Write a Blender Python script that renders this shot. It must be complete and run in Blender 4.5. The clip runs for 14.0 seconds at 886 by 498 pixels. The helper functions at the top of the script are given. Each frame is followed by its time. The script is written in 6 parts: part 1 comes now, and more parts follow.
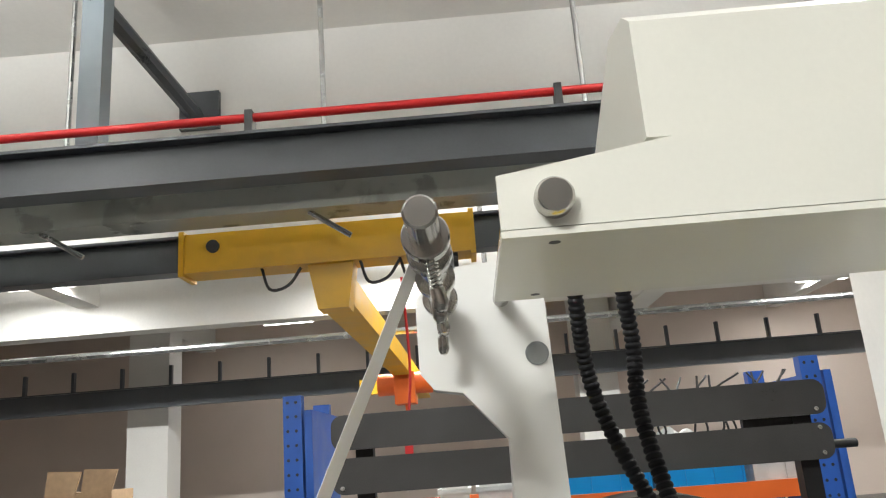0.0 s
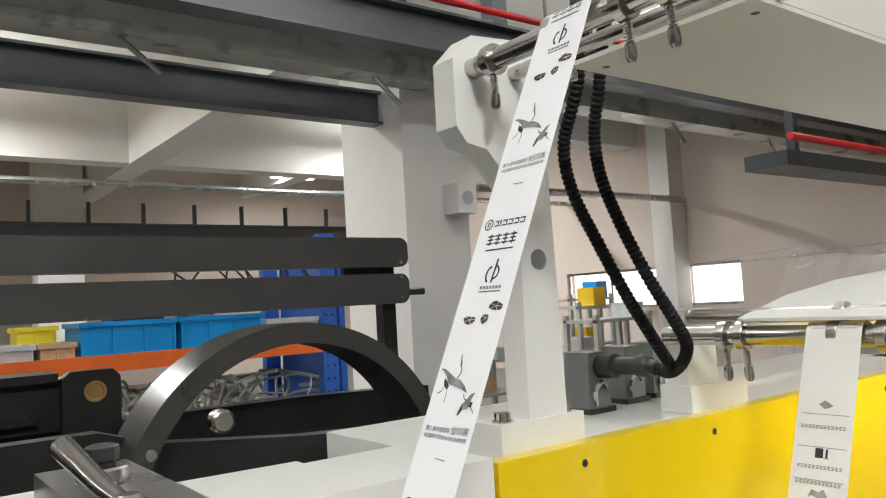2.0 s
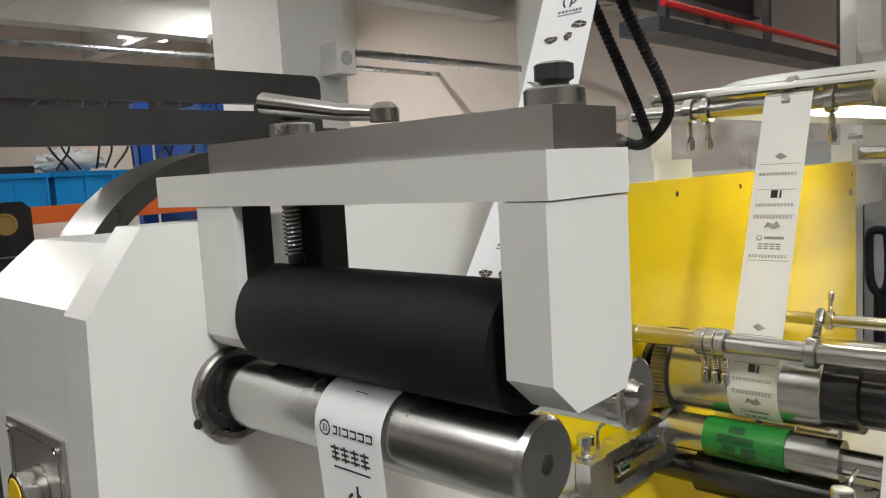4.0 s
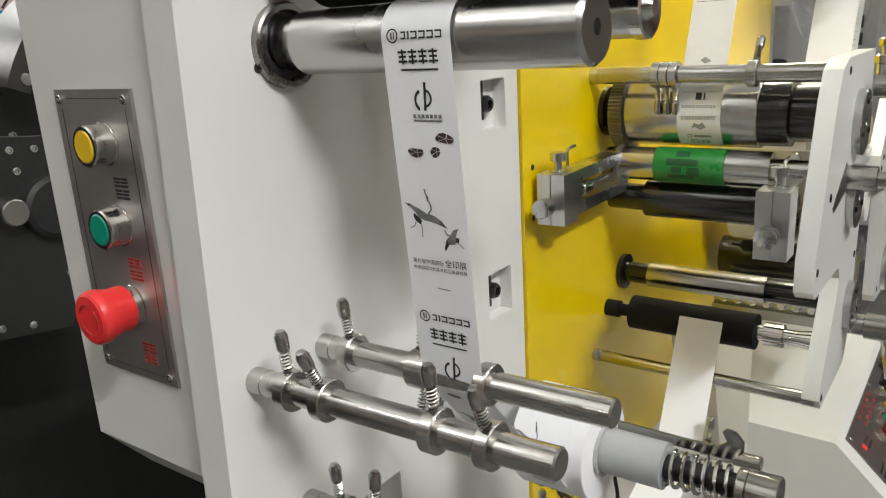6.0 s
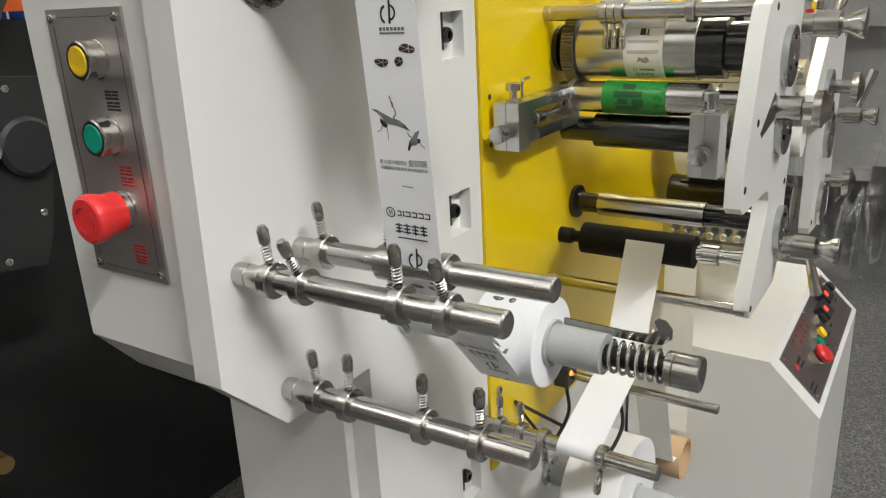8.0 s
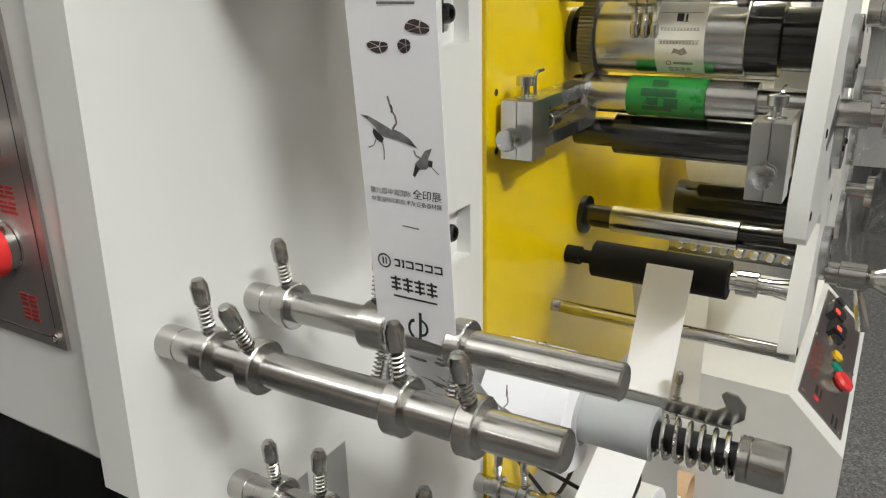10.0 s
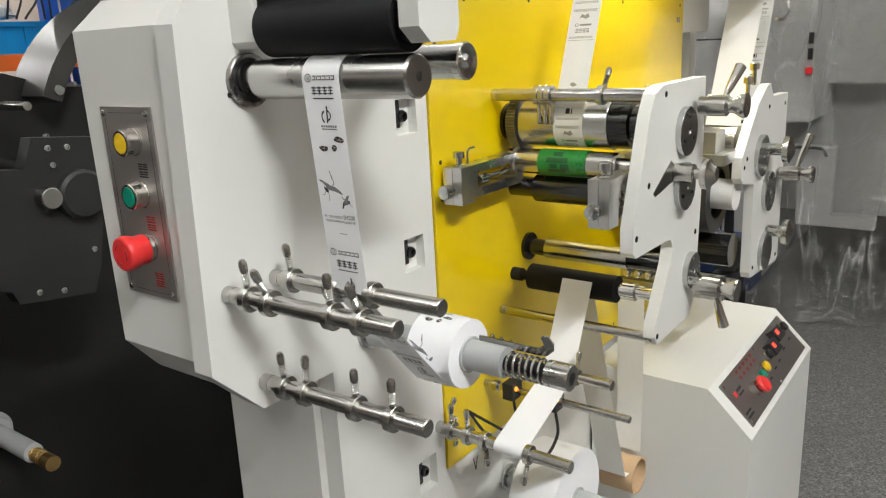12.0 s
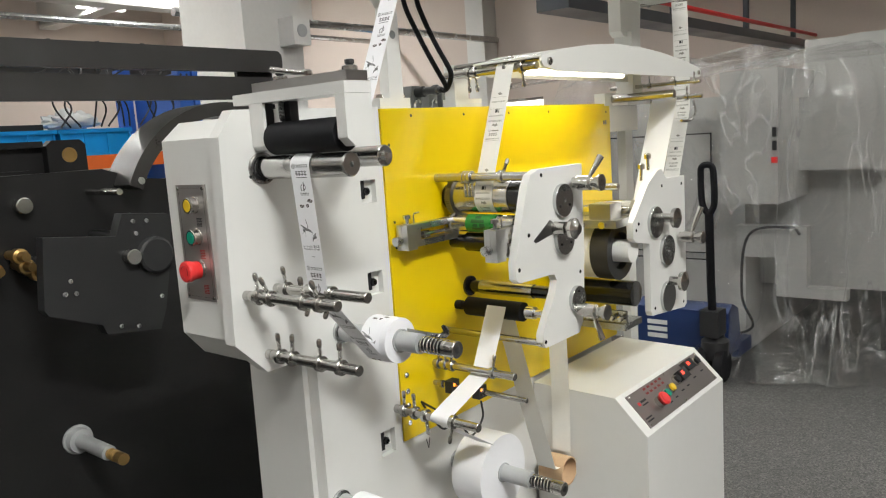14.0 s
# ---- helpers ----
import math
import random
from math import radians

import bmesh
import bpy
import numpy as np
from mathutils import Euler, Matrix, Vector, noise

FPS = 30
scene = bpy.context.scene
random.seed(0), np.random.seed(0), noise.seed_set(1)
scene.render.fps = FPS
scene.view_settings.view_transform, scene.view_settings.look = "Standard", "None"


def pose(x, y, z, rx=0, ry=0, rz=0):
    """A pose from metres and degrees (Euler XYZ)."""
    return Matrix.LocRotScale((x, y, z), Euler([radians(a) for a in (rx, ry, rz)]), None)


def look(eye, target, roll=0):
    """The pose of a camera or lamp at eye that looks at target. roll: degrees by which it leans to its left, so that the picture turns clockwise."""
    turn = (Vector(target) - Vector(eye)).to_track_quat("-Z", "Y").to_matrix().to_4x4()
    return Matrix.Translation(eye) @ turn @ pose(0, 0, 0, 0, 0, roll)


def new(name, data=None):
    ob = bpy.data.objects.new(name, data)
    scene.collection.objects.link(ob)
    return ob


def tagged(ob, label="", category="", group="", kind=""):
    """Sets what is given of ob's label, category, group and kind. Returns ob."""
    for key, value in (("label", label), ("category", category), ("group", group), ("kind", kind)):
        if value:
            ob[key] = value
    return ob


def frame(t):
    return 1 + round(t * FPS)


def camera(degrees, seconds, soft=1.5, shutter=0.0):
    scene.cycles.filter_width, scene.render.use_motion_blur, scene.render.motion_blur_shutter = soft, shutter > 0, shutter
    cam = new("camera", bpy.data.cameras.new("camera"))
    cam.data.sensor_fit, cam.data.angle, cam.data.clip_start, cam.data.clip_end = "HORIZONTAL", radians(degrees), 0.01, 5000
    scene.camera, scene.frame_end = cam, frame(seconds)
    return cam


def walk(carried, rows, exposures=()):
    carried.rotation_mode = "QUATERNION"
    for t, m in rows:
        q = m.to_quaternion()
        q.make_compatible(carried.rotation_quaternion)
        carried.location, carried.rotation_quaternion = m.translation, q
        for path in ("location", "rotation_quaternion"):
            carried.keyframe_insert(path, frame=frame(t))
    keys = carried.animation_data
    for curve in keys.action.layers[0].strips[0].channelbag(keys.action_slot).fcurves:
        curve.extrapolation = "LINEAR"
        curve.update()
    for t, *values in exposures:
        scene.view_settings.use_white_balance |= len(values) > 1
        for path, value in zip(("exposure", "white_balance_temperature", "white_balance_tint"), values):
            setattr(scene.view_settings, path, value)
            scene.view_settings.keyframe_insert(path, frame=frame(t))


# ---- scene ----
cam = camera(60.1, 14.0, soft=1.15)
PATH = [
    (0, (0.606, -0.154, 1.692), (0.563, 1.777, 2.211), -4.4),
    (0.5, (0.49, -0.094, 1.691), (0.864, 1.819, 2.14), -4.4),
    (1, (0.309, -0.1, 1.671), (1.101, 1.709, 1.988), -4.8),
    (1.5, (0.236, -0.102, 1.644), (1.252, 1.607, 1.858), -3.3),
    (2, (0.187, -0.056, 1.611), (1.396, 1.531, 1.749), -3.3),
    (2.2, (0.148, -0.033, 1.602), (1.427, 1.5, 1.712), -3.1),
    (4.3, (0.018, -0.007, 1.497), (1.474, 1.34, 1.241), -2.8),
    (4.5, (0.019, -0.011, 1.487), (1.467, 1.337, 1.193), -2.7),
    (5, (0.018, -0.014, 1.45), (1.455, 1.321, 1.063), -2.6),
    (5.5, (-0.046, 0.011, 1.41), (1.466, 1.23, 0.936), -3.2),
    (6, (-0.111, 0.002, 1.388), (1.438, 1.144, 0.843), -3.4),
    (6.5, (-0.139, -0.018, 1.377), (1.419, 1.089, 0.788), -3.5),
    (7, (-0.151, -0.032, 1.372), (1.409, 1.056, 0.754), -3.5),
    (7.5, (-0.159, -0.041, 1.366), (1.403, 1.035, 0.731), -3.4),
    (8, (-0.173, -0.042, 1.365), (1.399, 1.013, 0.72), -3.0),
    (8.5, (-0.154, -0.015, 1.359), (1.437, 1.003, 0.7), -2.4),
    (9, (-0.072, 0.052, 1.357), (1.535, 1.027, 0.675), -1.5),
    (9.2, (-0.038, 0.08, 1.347), (1.578, 1.038, 0.661), -1.2),
    (11.3, (-0.149, -0.02, 1.385), (1.423, 1.051, 0.766), -2.3),
    (11.5, (-0.193, -0.091, 1.395), (1.371, 1.006, 0.802), -2.7),
    (12, (-0.286, -0.259, 1.419), (1.255, 0.898, 0.886), -3.0),
    (12.5, (-0.401, -0.384, 1.42), (1.133, 0.814, 0.958), -3.4),
    (13, (-0.493, -0.524, 1.434), (1.029, 0.71, 1.036), -3.7),
    (13.5, (-0.514, -0.672, 1.418), (0.967, 0.628, 1.075), -2.6),
    (14, (-0.591, -0.736, 1.421), (0.919, 0.543, 1.13), -3.8),
]
walk(cam, [(t, look(eye, target, roll)) for t, eye, target, roll in PATH],
     [(0.0, -0.80), (0.6, -0.90), (2.2, -1.12), (4.3, -1.28), (5.0, -1.26), (6.0, -1.14), (9.0, -1.06), (14.0, -0.98)])

# ---- world, lamps, exposure ----
world = bpy.data.worlds.new("world")
scene.world = world
world.use_nodes = True
wbg = world.node_tree.nodes["Background"]
wsky = world.node_tree.nodes.new("ShaderNodeTexSky")
wsky.sky_type, wsky.sun_disc, wsky.sun_elevation, wsky.sun_rotation = "NISHITA", False, radians(40), radians(120)
world.node_tree.links.new(wsky.outputs[0], wbg.inputs[0])
wbg.inputs[1].default_value = 0.1


# ---- materials ----
def mat(name, col, rough=0.5, metal=0.0, var=0.08, scale=6.0, bump=0.0, bscale=200.0, coat=0.0, stretch=None, rvar=0.08, emit=None, spec=0.5):
    m = bpy.data.materials.new(name)
    m.use_nodes = True
    nt = m.node_tree
    n, l = nt.nodes, nt.links
    b = n["Principled BSDF"]
    b.inputs["Metallic"].default_value = metal
    b.inputs["Coat Weight"].default_value = coat
    b.inputs["Specular IOR Level"].default_value = spec
    tc = n.new("ShaderNodeTexCoord")
    mp = n.new("ShaderNodeMapping")
    mp.inputs["Scale"].default_value = stretch or (1, 1, 1)
    l.new(tc.outputs["Object"], mp.inputs[0])
    big = n.new("ShaderNodeTexNoise")
    big.inputs["Scale"].default_value, big.inputs["Detail"].default_value = scale, 5
    fine = n.new("ShaderNodeTexNoise")
    fine.inputs["Scale"].default_value, fine.inputs["Detail"].default_value = bscale, 3
    for q in (big, fine):
        l.new(mp.outputs[0], q.inputs["Vector"])
    add = n.new("ShaderNodeMath")
    add.operation = "MULTIPLY_ADD"
    add.inputs[1].default_value = 0.35
    l.new(fine.outputs[0], add.inputs[0])
    l.new(big.outputs[0], add.inputs[2])
    ramp = n.new("ShaderNodeMapRange")
    ramp.inputs[1].default_value, ramp.inputs[2].default_value = 0.4, 0.95
    ramp.inputs[3].default_value, ramp.inputs[4].default_value = 1 - var, 1 + var
    l.new(add.outputs[0], ramp.inputs[0])
    mul = n.new("ShaderNodeVectorMath")
    mul.operation = "SCALE"
    mul.inputs[0].default_value = col
    l.new(ramp.outputs[0], mul.inputs["Scale"])
    l.new(mul.outputs[0], b.inputs["Base Color"])
    rr = n.new("ShaderNodeMapRange")
    rr.inputs[1].default_value, rr.inputs[2].default_value = 0.4, 0.95
    rr.inputs[3].default_value, rr.inputs[4].default_value = max(0.02, rough - rvar), min(1, rough + rvar)
    l.new(add.outputs[0], rr.inputs[0])
    l.new(rr.outputs[0], b.inputs["Roughness"])
    if bump:
        bp = n.new("ShaderNodeBump")
        bp.inputs["Strength"].default_value, bp.inputs["Distance"].default_value = bump, 0.001
        l.new(fine.outputs[0], bp.inputs["Height"])
        l.new(bp.outputs[0], b.inputs["Normal"])
    if emit:
        b.inputs["Emission Color"].default_value = (*emit[:3], 1)
        b.inputs["Emission Strength"].default_value = emit[3]
    return m


WHITE = mat("machine_enamel", (0.73, 0.727, 0.70), 0.32, var=0.025, scale=3, bscale=40, coat=0.25, rvar=0.02)
WHITE2 = mat("plate_enamel", (0.75, 0.745, 0.71), 0.34, var=0.03, scale=4, bscale=400, coat=0.2)
CREAM = mat("arm_enamel", (0.68, 0.67, 0.60), 0.34, var=0.04, scale=3, bscale=300, coat=0.2)
YELLOW = mat("yellow_enamel", (0.75, 0.535, 0.0), 0.30, var=0.03, scale=3, bscale=40, coat=0.35, rvar=0.02)
STEEL = mat("turned_steel", (0.47, 0.458, 0.435), 0.22, 1.0, var=0.05, scale=4, bscale=40, rvar=0.05)
CHROME = mat("polished_steel", (0.66, 0.65, 0.62), 0.14, 1.0, var=0.06, scale=10, rvar=0.05)
BRUSHED = mat("brushed_plate", (0.46, 0.43, 0.41), 0.52, 1.0, var=0.06, scale=3, bump=0.01, bscale=150, stretch=(1, 1, 12), rvar=0.05)
SATIN = mat("satin_steel", (0.52, 0.515, 0.50), 0.235, 1.0, var=0.05, scale=5, bscale=60, rvar=0.05)
ZINC = mat("zinc_steel", (0.52, 0.53, 0.525), 0.24, 1.0, var=0.06, scale=9)
ALU = mat("machined_aluminium", (0.60, 0.60, 0.595), 0.30, 1.0, var=0.05, scale=8, bscale=60, rvar=0.05)
GEAR = mat("gear_steel", (0.22, 0.21, 0.20), 0.38, 1.0, var=0.08)
BLACKR = mat("black_rubber", (0.006, 0.006, 0.0075), 0.6, var=0.35, scale=30, bump=0.25, bscale=500, spec=0.2)
BLACKG = mat("black_gloss_roller", (0.012, 0.012, 0.012), 0.2, var=0.2, scale=20, coat=0.3)
BLACKP = mat("black_plastic", (0.018, 0.018, 0.019), 0.42, var=0.2, scale=40, bump=0.1)
DARK = mat("dark_press_paint", (0.015, 0.0147, 0.0148), 0.36, var=0.25, scale=5, bump=0.2, bscale=260, spec=0.3)
DARK2 = mat("dark_grey_paint", (0.026, 0.026, 0.027), 0.42, var=0.15, scale=6, bump=0.3, bscale=240)
PAPER = mat("paper_web", (0.86, 0.86, 0.88), 0.55, var=0.02, scale=12, bump=0.05)
LINER = mat("glassine_liner", (0.84, 0.83, 0.79), 0.45, var=0.05, scale=10)
INK = mat("black_ink", (0.02, 0.02, 0.022), 0.5, var=0.2, scale=90)
INKG = mat("grey_ink", (0.20, 0.20, 0.205), 0.5, var=0.6, scale=120)
INKP = mat("pale_ink", (0.30, 0.29, 0.25), 0.5, var=0.3, scale=160)
INKB = mat("brown_ink", (0.055, 0.035, 0.032), 0.5, var=0.4, scale=220)
GREEN = mat("green_plate", (0.016, 0.20, 0.035), 0.28, var=0.15, scale=30)
GREENB = mat("green_button", (0.0, 0.25, 0.16), 0.35, var=0.05)
YELB = mat("yellow_button", (0.80, 0.52, 0.02), 0.35, var=0.05)
REDB = mat("red_button", (0.68, 0.03, 0.03), 0.38, var=0.06)
REDP = mat("red_pipe_paint", (0.70, 0.02, 0.02), 0.4, var=0.08)
GREYT = mat("grey_core", (0.40, 0.41, 0.41), 0.4, var=0.06, scale=14)
KRAFT = mat("kraft_card", (0.54, 0.37, 0.22), 0.8, var=0.12, scale=20, bump=0.2)
BLUE = mat("blue_rack_paint", (0.02, 0.10, 0.42), 0.42, var=0.12, scale=8)
BLUEB = mat("blue_bin_plastic", (0.0, 0.26, 0.66), 0.38, var=0.08, scale=6)
ORANGE = mat("orange_rack_paint", (0.75, 0.14, 0.02), 0.42, var=0.1, scale=6)
CRANEY = mat("crane_yellow", (0.72, 0.40, 0.01), 0.4, var=0.12, scale=4)
BEAMG = mat("grey_beam_paint", (0.060, 0.066, 0.075), 0.35, var=0.15, scale=2, bump=0.1, bscale=60)
CONC = mat("white_concrete", (0.72, 0.71, 0.68), 0.85, var=0.07, scale=0.8, bump=0.4, bscale=25)
WALLM = mat("warm_wall_paint", (0.62, 0.53, 0.47), 0.85, var=0.06, scale=0.6, bump=0.3, bscale=30)
GREYBOX = mat("grey_connector", (0.20, 0.21, 0.21), 0.45, 0.2, var=0.1, scale=30)
CABW = mat("cabinet_grey_white", (0.44, 0.44, 0.42), 0.45, var=0.05, scale=2)
NAVY = mat("navy_paint", (0.012, 0.03, 0.11), 0.4, var=0.1)
PLASTIC = mat("clear_bin", (0.6, 0.62, 0.62), 0.25, var=0.1, scale=8)
BRASS = mat("brass", (0.55, 0.36, 0.14), 0.35, 1.0, var=0.1)
LEDR = mat("red_led", (0.8, 0.05, 0.03), 0.4, emit=(1, 0.04, 0.02, 4))
LEDO = mat("orange_led", (0.9, 0.3, 0.03), 0.4, emit=(1, 0.32, 0.03, 3))
TUBE = mat("lamp_tube", (0.9, 0.9, 0.85), 0.4, emit=(1, 0.94, 0.72, 9))
TUBEC = mat("ceiling_tube", (0.9, 0.9, 0.9), 0.4, emit=(1, 0.98, 0.94, 10))
SKYB = mat("daylight", (0.9, 0.9, 0.9), 0.9, emit=(1, 1, 1, 3))


def floor_mat():
    m = bpy.data.materials.new("terrazzo")
    m.use_nodes = True
    n, l = m.node_tree.nodes, m.node_tree.links
    b = n["Principled BSDF"]
    tc = n.new("ShaderNodeTexCoord")
    v = n.new("ShaderNodeTexVoronoi")
    v.inputs["Scale"].default_value = 170
    r = n.new("ShaderNodeValToRGB")
    r.color_ramp.interpolation = "CONSTANT"
    r.color_ramp.elements[0].color = (0.075, 0.074, 0.072, 1)
    for p, c in ((0.25, 0.12), (0.5, 0.155), (0.72, 0.19), (0.88, 0.25)):
        e = r.color_ramp.elements.new(p)
        e.color = (c, c * 0.98, c * 0.94, 1)
    sep = n.new("ShaderNodeSeparateColor")
    big = n.new("ShaderNodeTexNoise")
    big.inputs["Scale"].default_value, big.inputs["Detail"].default_value = 1.3, 6
    mx = n.new("ShaderNodeMix")
    mx.data_type, mx.blend_type = "RGBA", "MULTIPLY"
    mx.inputs[0].default_value = 0.5
    l.new(tc.outputs["Object"], v.inputs["Vector"])
    l.new(tc.outputs["Object"], big.inputs["Vector"])
    l.new(v.outputs["Color"], sep.inputs[0])
    l.new(sep.outputs[0], r.inputs[0])
    l.new(r.outputs[0], mx.inputs[6])
    l.new(big.outputs[0], mx.inputs[7])
    l.new(mx.outputs[2], b.inputs["Base Color"])
    b.inputs["Roughness"].default_value = 0.42
    return m


def film_mat():
    m = bpy.data.materials.new("clear_film")
    m.use_nodes = True
    n, l = m.node_tree.nodes, m.node_tree.links
    n.remove(n["Principled BSDF"])
    out = n["Material Output"]
    tr, gl, df = n.new("ShaderNodeBsdfTransparent"), n.new("ShaderNodeBsdfGlossy"), n.new("ShaderNodeBsdfDiffuse")
    tr.inputs[0].default_value = (0.93, 0.93, 0.93, 1)
    gl.inputs["Roughness"].default_value = 0.14
    df.inputs[0].default_value = (0.75, 0.75, 0.74, 1)
    tc, ns, bp = n.new("ShaderNodeTexCoord"), n.new("ShaderNodeTexNoise"), n.new("ShaderNodeBump")
    ns.inputs["Scale"].default_value, ns.inputs["Detail"].default_value, ns.inputs["Distortion"].default_value = 7, 6, 1.5
    l.new(tc.outputs["Object"], ns.inputs["Vector"])
    bp.inputs["Strength"].default_value, bp.inputs["Distance"].default_value = 0.9, 0.03
    l.new(ns.outputs[0], bp.inputs["Height"])
    l.new(bp.outputs[0], gl.inputs["Normal"])
    a, c = n.new("ShaderNodeMixShader"), n.new("ShaderNodeMixShader")
    # pale diffuse lines paint glints along thin crumple ridges, the smooth film between stays clear
    mp, rn, rid, ab, mx = n.new("ShaderNodeMapping"), n.new("ShaderNodeTexNoise"), n.new("ShaderNodeMapRange"), n.new("ShaderNodeMath"), n.new("ShaderNodeMath")
    mp.inputs["Rotation"].default_value = (0.5, 0.35, 0.2)
    mp.inputs["Scale"].default_value = (2.2, 2.2, 0.55)
    rn.inputs["Scale"].default_value, rn.inputs["Detail"].default_value, rn.inputs["Distortion"].default_value = 1.7, 3, 0.6
    l.new(tc.outputs["Object"], mp.inputs[0]), l.new(mp.outputs[0], rn.inputs["Vector"])
    ab.operation = "SUBTRACT"
    ab.inputs[1].default_value = 0.5
    l.new(rn.outputs[0], ab.inputs[0])
    mx.operation = "ABSOLUTE"
    l.new(ab.outputs[0], mx.inputs[0])
    rid.inputs[1].default_value, rid.inputs[2].default_value = 0.0, 0.014
    rid.inputs[3].default_value, rid.inputs[4].default_value = 0.30, 0.035
    l.new(mx.outputs[0], rid.inputs[0])
    l.new(rid.outputs[0], a.inputs[0])
    c.inputs[0].default_value = 0.12
    l.new(tr.outputs[0], a.inputs[1]), l.new(df.outputs[0], a.inputs[2])
    l.new(a.outputs[0], c.inputs[1]), l.new(gl.outputs[0], c.inputs[2])
    l.new(c.outputs[0], out.inputs[0])
    return m


FLOORM, FILM = floor_mat(), film_mat()


# ---- builders ----
def thing(name, loc, label, category, group="", kind=""):
    ob = new(name)
    ob.empty_display_size = 0.02
    ob.location = loc
    return tagged(ob, label, category, group, kind)


def finish(name, bm, material, sharp=32):
    bmesh.ops.recalc_face_normals(bm, faces=bm.faces)
    me = bpy.data.meshes.new(name)
    bm.to_mesh(me)
    bm.free()
    me.materials.append(material)
    me.shade_smooth()
    me.set_sharp_from_angle(angle=radians(sharp))
    return me


def part(name, bm, material, parent, label="", sharp=32):
    ob = new(name, finish(name, bm, material, sharp))
    ob.parent = parent
    if parent.data is None:
        ob.matrix_parent_inverse = Matrix.Translation(parent.location).inverted()
    return tagged(ob, label)


def single(name, bm, material, label="", category="", group="", kind="", sharp=32):
    return tagged(new(name, finish(name, bm, material, sharp)), label, category, group, kind)


def bevel_new(bm, before, width, seg=2):
    if width > 0:
        es = [e for e in bm.edges if e.index == -1 or e not in before]
        es = [e for e in es if len(e.link_faces) == 2 and e.calc_face_angle(0) > 0.5]
        bmesh.ops.bevel(bm, geom=es, offset=width, segments=seg, affect="EDGES", profile=0.5)


def box(bm, x0, x1, y0, y1, z0, z1, bev=0.0, seg=2):
    before = set(bm.edges)
    v = [bm.verts.new((x, y, z)) for x in (x0, x1) for y in (y0, y1) for z in (z0, z1)]
    for q in ((0, 1, 3, 2), (4, 6, 7, 5), (0, 4, 5, 1), (2, 3, 7, 6), (0, 2, 6, 4), (1, 5, 7, 3)):
        bm.faces.new([v[i] for i in q])
    bevel_new(bm, before, bev, seg)
    return bm


def prism(bm, poly, axis, lo, hi, bev=0.0, seg=2):
    """A polygon in the two other axes, drawn out along one axis."""
    before = set(bm.edges)

    def at(a, b, c):
        return {"x": (c, a, b), "y": (a, c, b), "z": (a, b, c)}[axis]
    A = [bm.verts.new(at(a, b, lo)) for a, b in poly]
    B = [bm.verts.new(at(a, b, hi)) for a, b in poly]
    bm.faces.new(A)
    bm.faces.new(B[::-1])
    for i in range(len(poly)):
        j = (i + 1) % len(poly)
        bm.faces.new((A[i], B[i], B[j], A[j]))
    bevel_new(bm, before, bev, seg)
    return bm


def lathe(bm, o, d, prof, seg=24):
    """Rings of radius r at s along d from o."""
    o, d = Vector(o), Vector(d).normalized()
    a = d.orthogonal().normalized()
    b = d.cross(a)
    rings = []
    for s, r in prof:
        c = o + d * s
        rings.append([bm.verts.new(c)] if r <= 0 else [bm.verts.new(c + (a * math.cos(2 * math.pi * k / seg) + b * math.sin(2 * math.pi * k / seg)) * r) for k in range(seg)])
    for p, q in zip(rings, rings[1:]):
        for k in range(seg):
            j = (k + 1) % seg
            f = [p[k % len(p)], p[j % len(p)], q[j % len(q)], q[k % len(q)]]
            f = [x for i, x in enumerate(f) if x not in f[:i]]
            if len(f) > 2:
                bm.faces.new(f)
    return bm


def rodp(L, r, c=0.0012):
    return [(0, 0), (0, r - c), (c, r), (L - c, r), (L, r - c), (L, 0)]


def cyl(bm, p, q, r, seg=20, c=0.001):
    p, q = Vector(p), Vector(q)
    return lathe(bm, p, q - p, rodp((q - p).length, r, min(c, r * 0.3)), seg)


def spline(pts, n):
    pts = [Vector(p) for p in pts]
    P = [2 * pts[0] - pts[1]] + pts + [2 * pts[-1] - pts[-2]]
    out = []
    for i in range(1, len(P) - 2):
        for k in range(n):
            t = k / n
            a, b, c, d = P[i - 1:i + 3]
            out.append(0.5 * (2 * b + (c - a) * t + (2 * a - 5 * b + 4 * c - d) * t * t + (3 * b - a - 3 * c + d) * t ** 3))
    return out + [pts[-1]]


def tube(bm, pts, r, seg=10, radii=None):
    pts = [Vector(p) for p in pts]
    n = (pts[1] - pts[0]).orthogonal().normalized()
    rings = []
    for i, p in enumerate(pts):
        d = (pts[min(i + 1, len(pts) - 1)] - pts[max(i - 1, 0)]).normalized()
        n = (n - d * n.dot(d)).normalized()
        m = d.cross(n)
        rr = radii[i] if radii else r
        rings.append([bm.verts.new(p + (n * math.cos(2 * math.pi * k / seg) + m * math.sin(2 * math.pi * k / seg)) * rr) for k in range(seg)])
    for p, q in zip(rings, rings[1:]):
        for k in range(seg):
            bm.faces.new((p[k], p[(k + 1) % seg], q[(k + 1) % seg], q[k]))
    bm.faces.new(rings[0])
    bm.faces.new(rings[-1][::-1])
    return bm


def helix(bm, p, q, R, r, turns, seg=6, step=12):
    p, q = Vector(p), Vector(q)
    d = (q - p)
    a = d.normalized().orthogonal().normalized()
    b = d.normalized().cross(a)
    n = int(turns * step)
    return tube(bm, [p + d * (i / n) + (a * math.cos(2 * math.pi * i / step) + b * math.sin(2 * math.pi * i / step)) * R for i in range(n + 1)], r, seg)


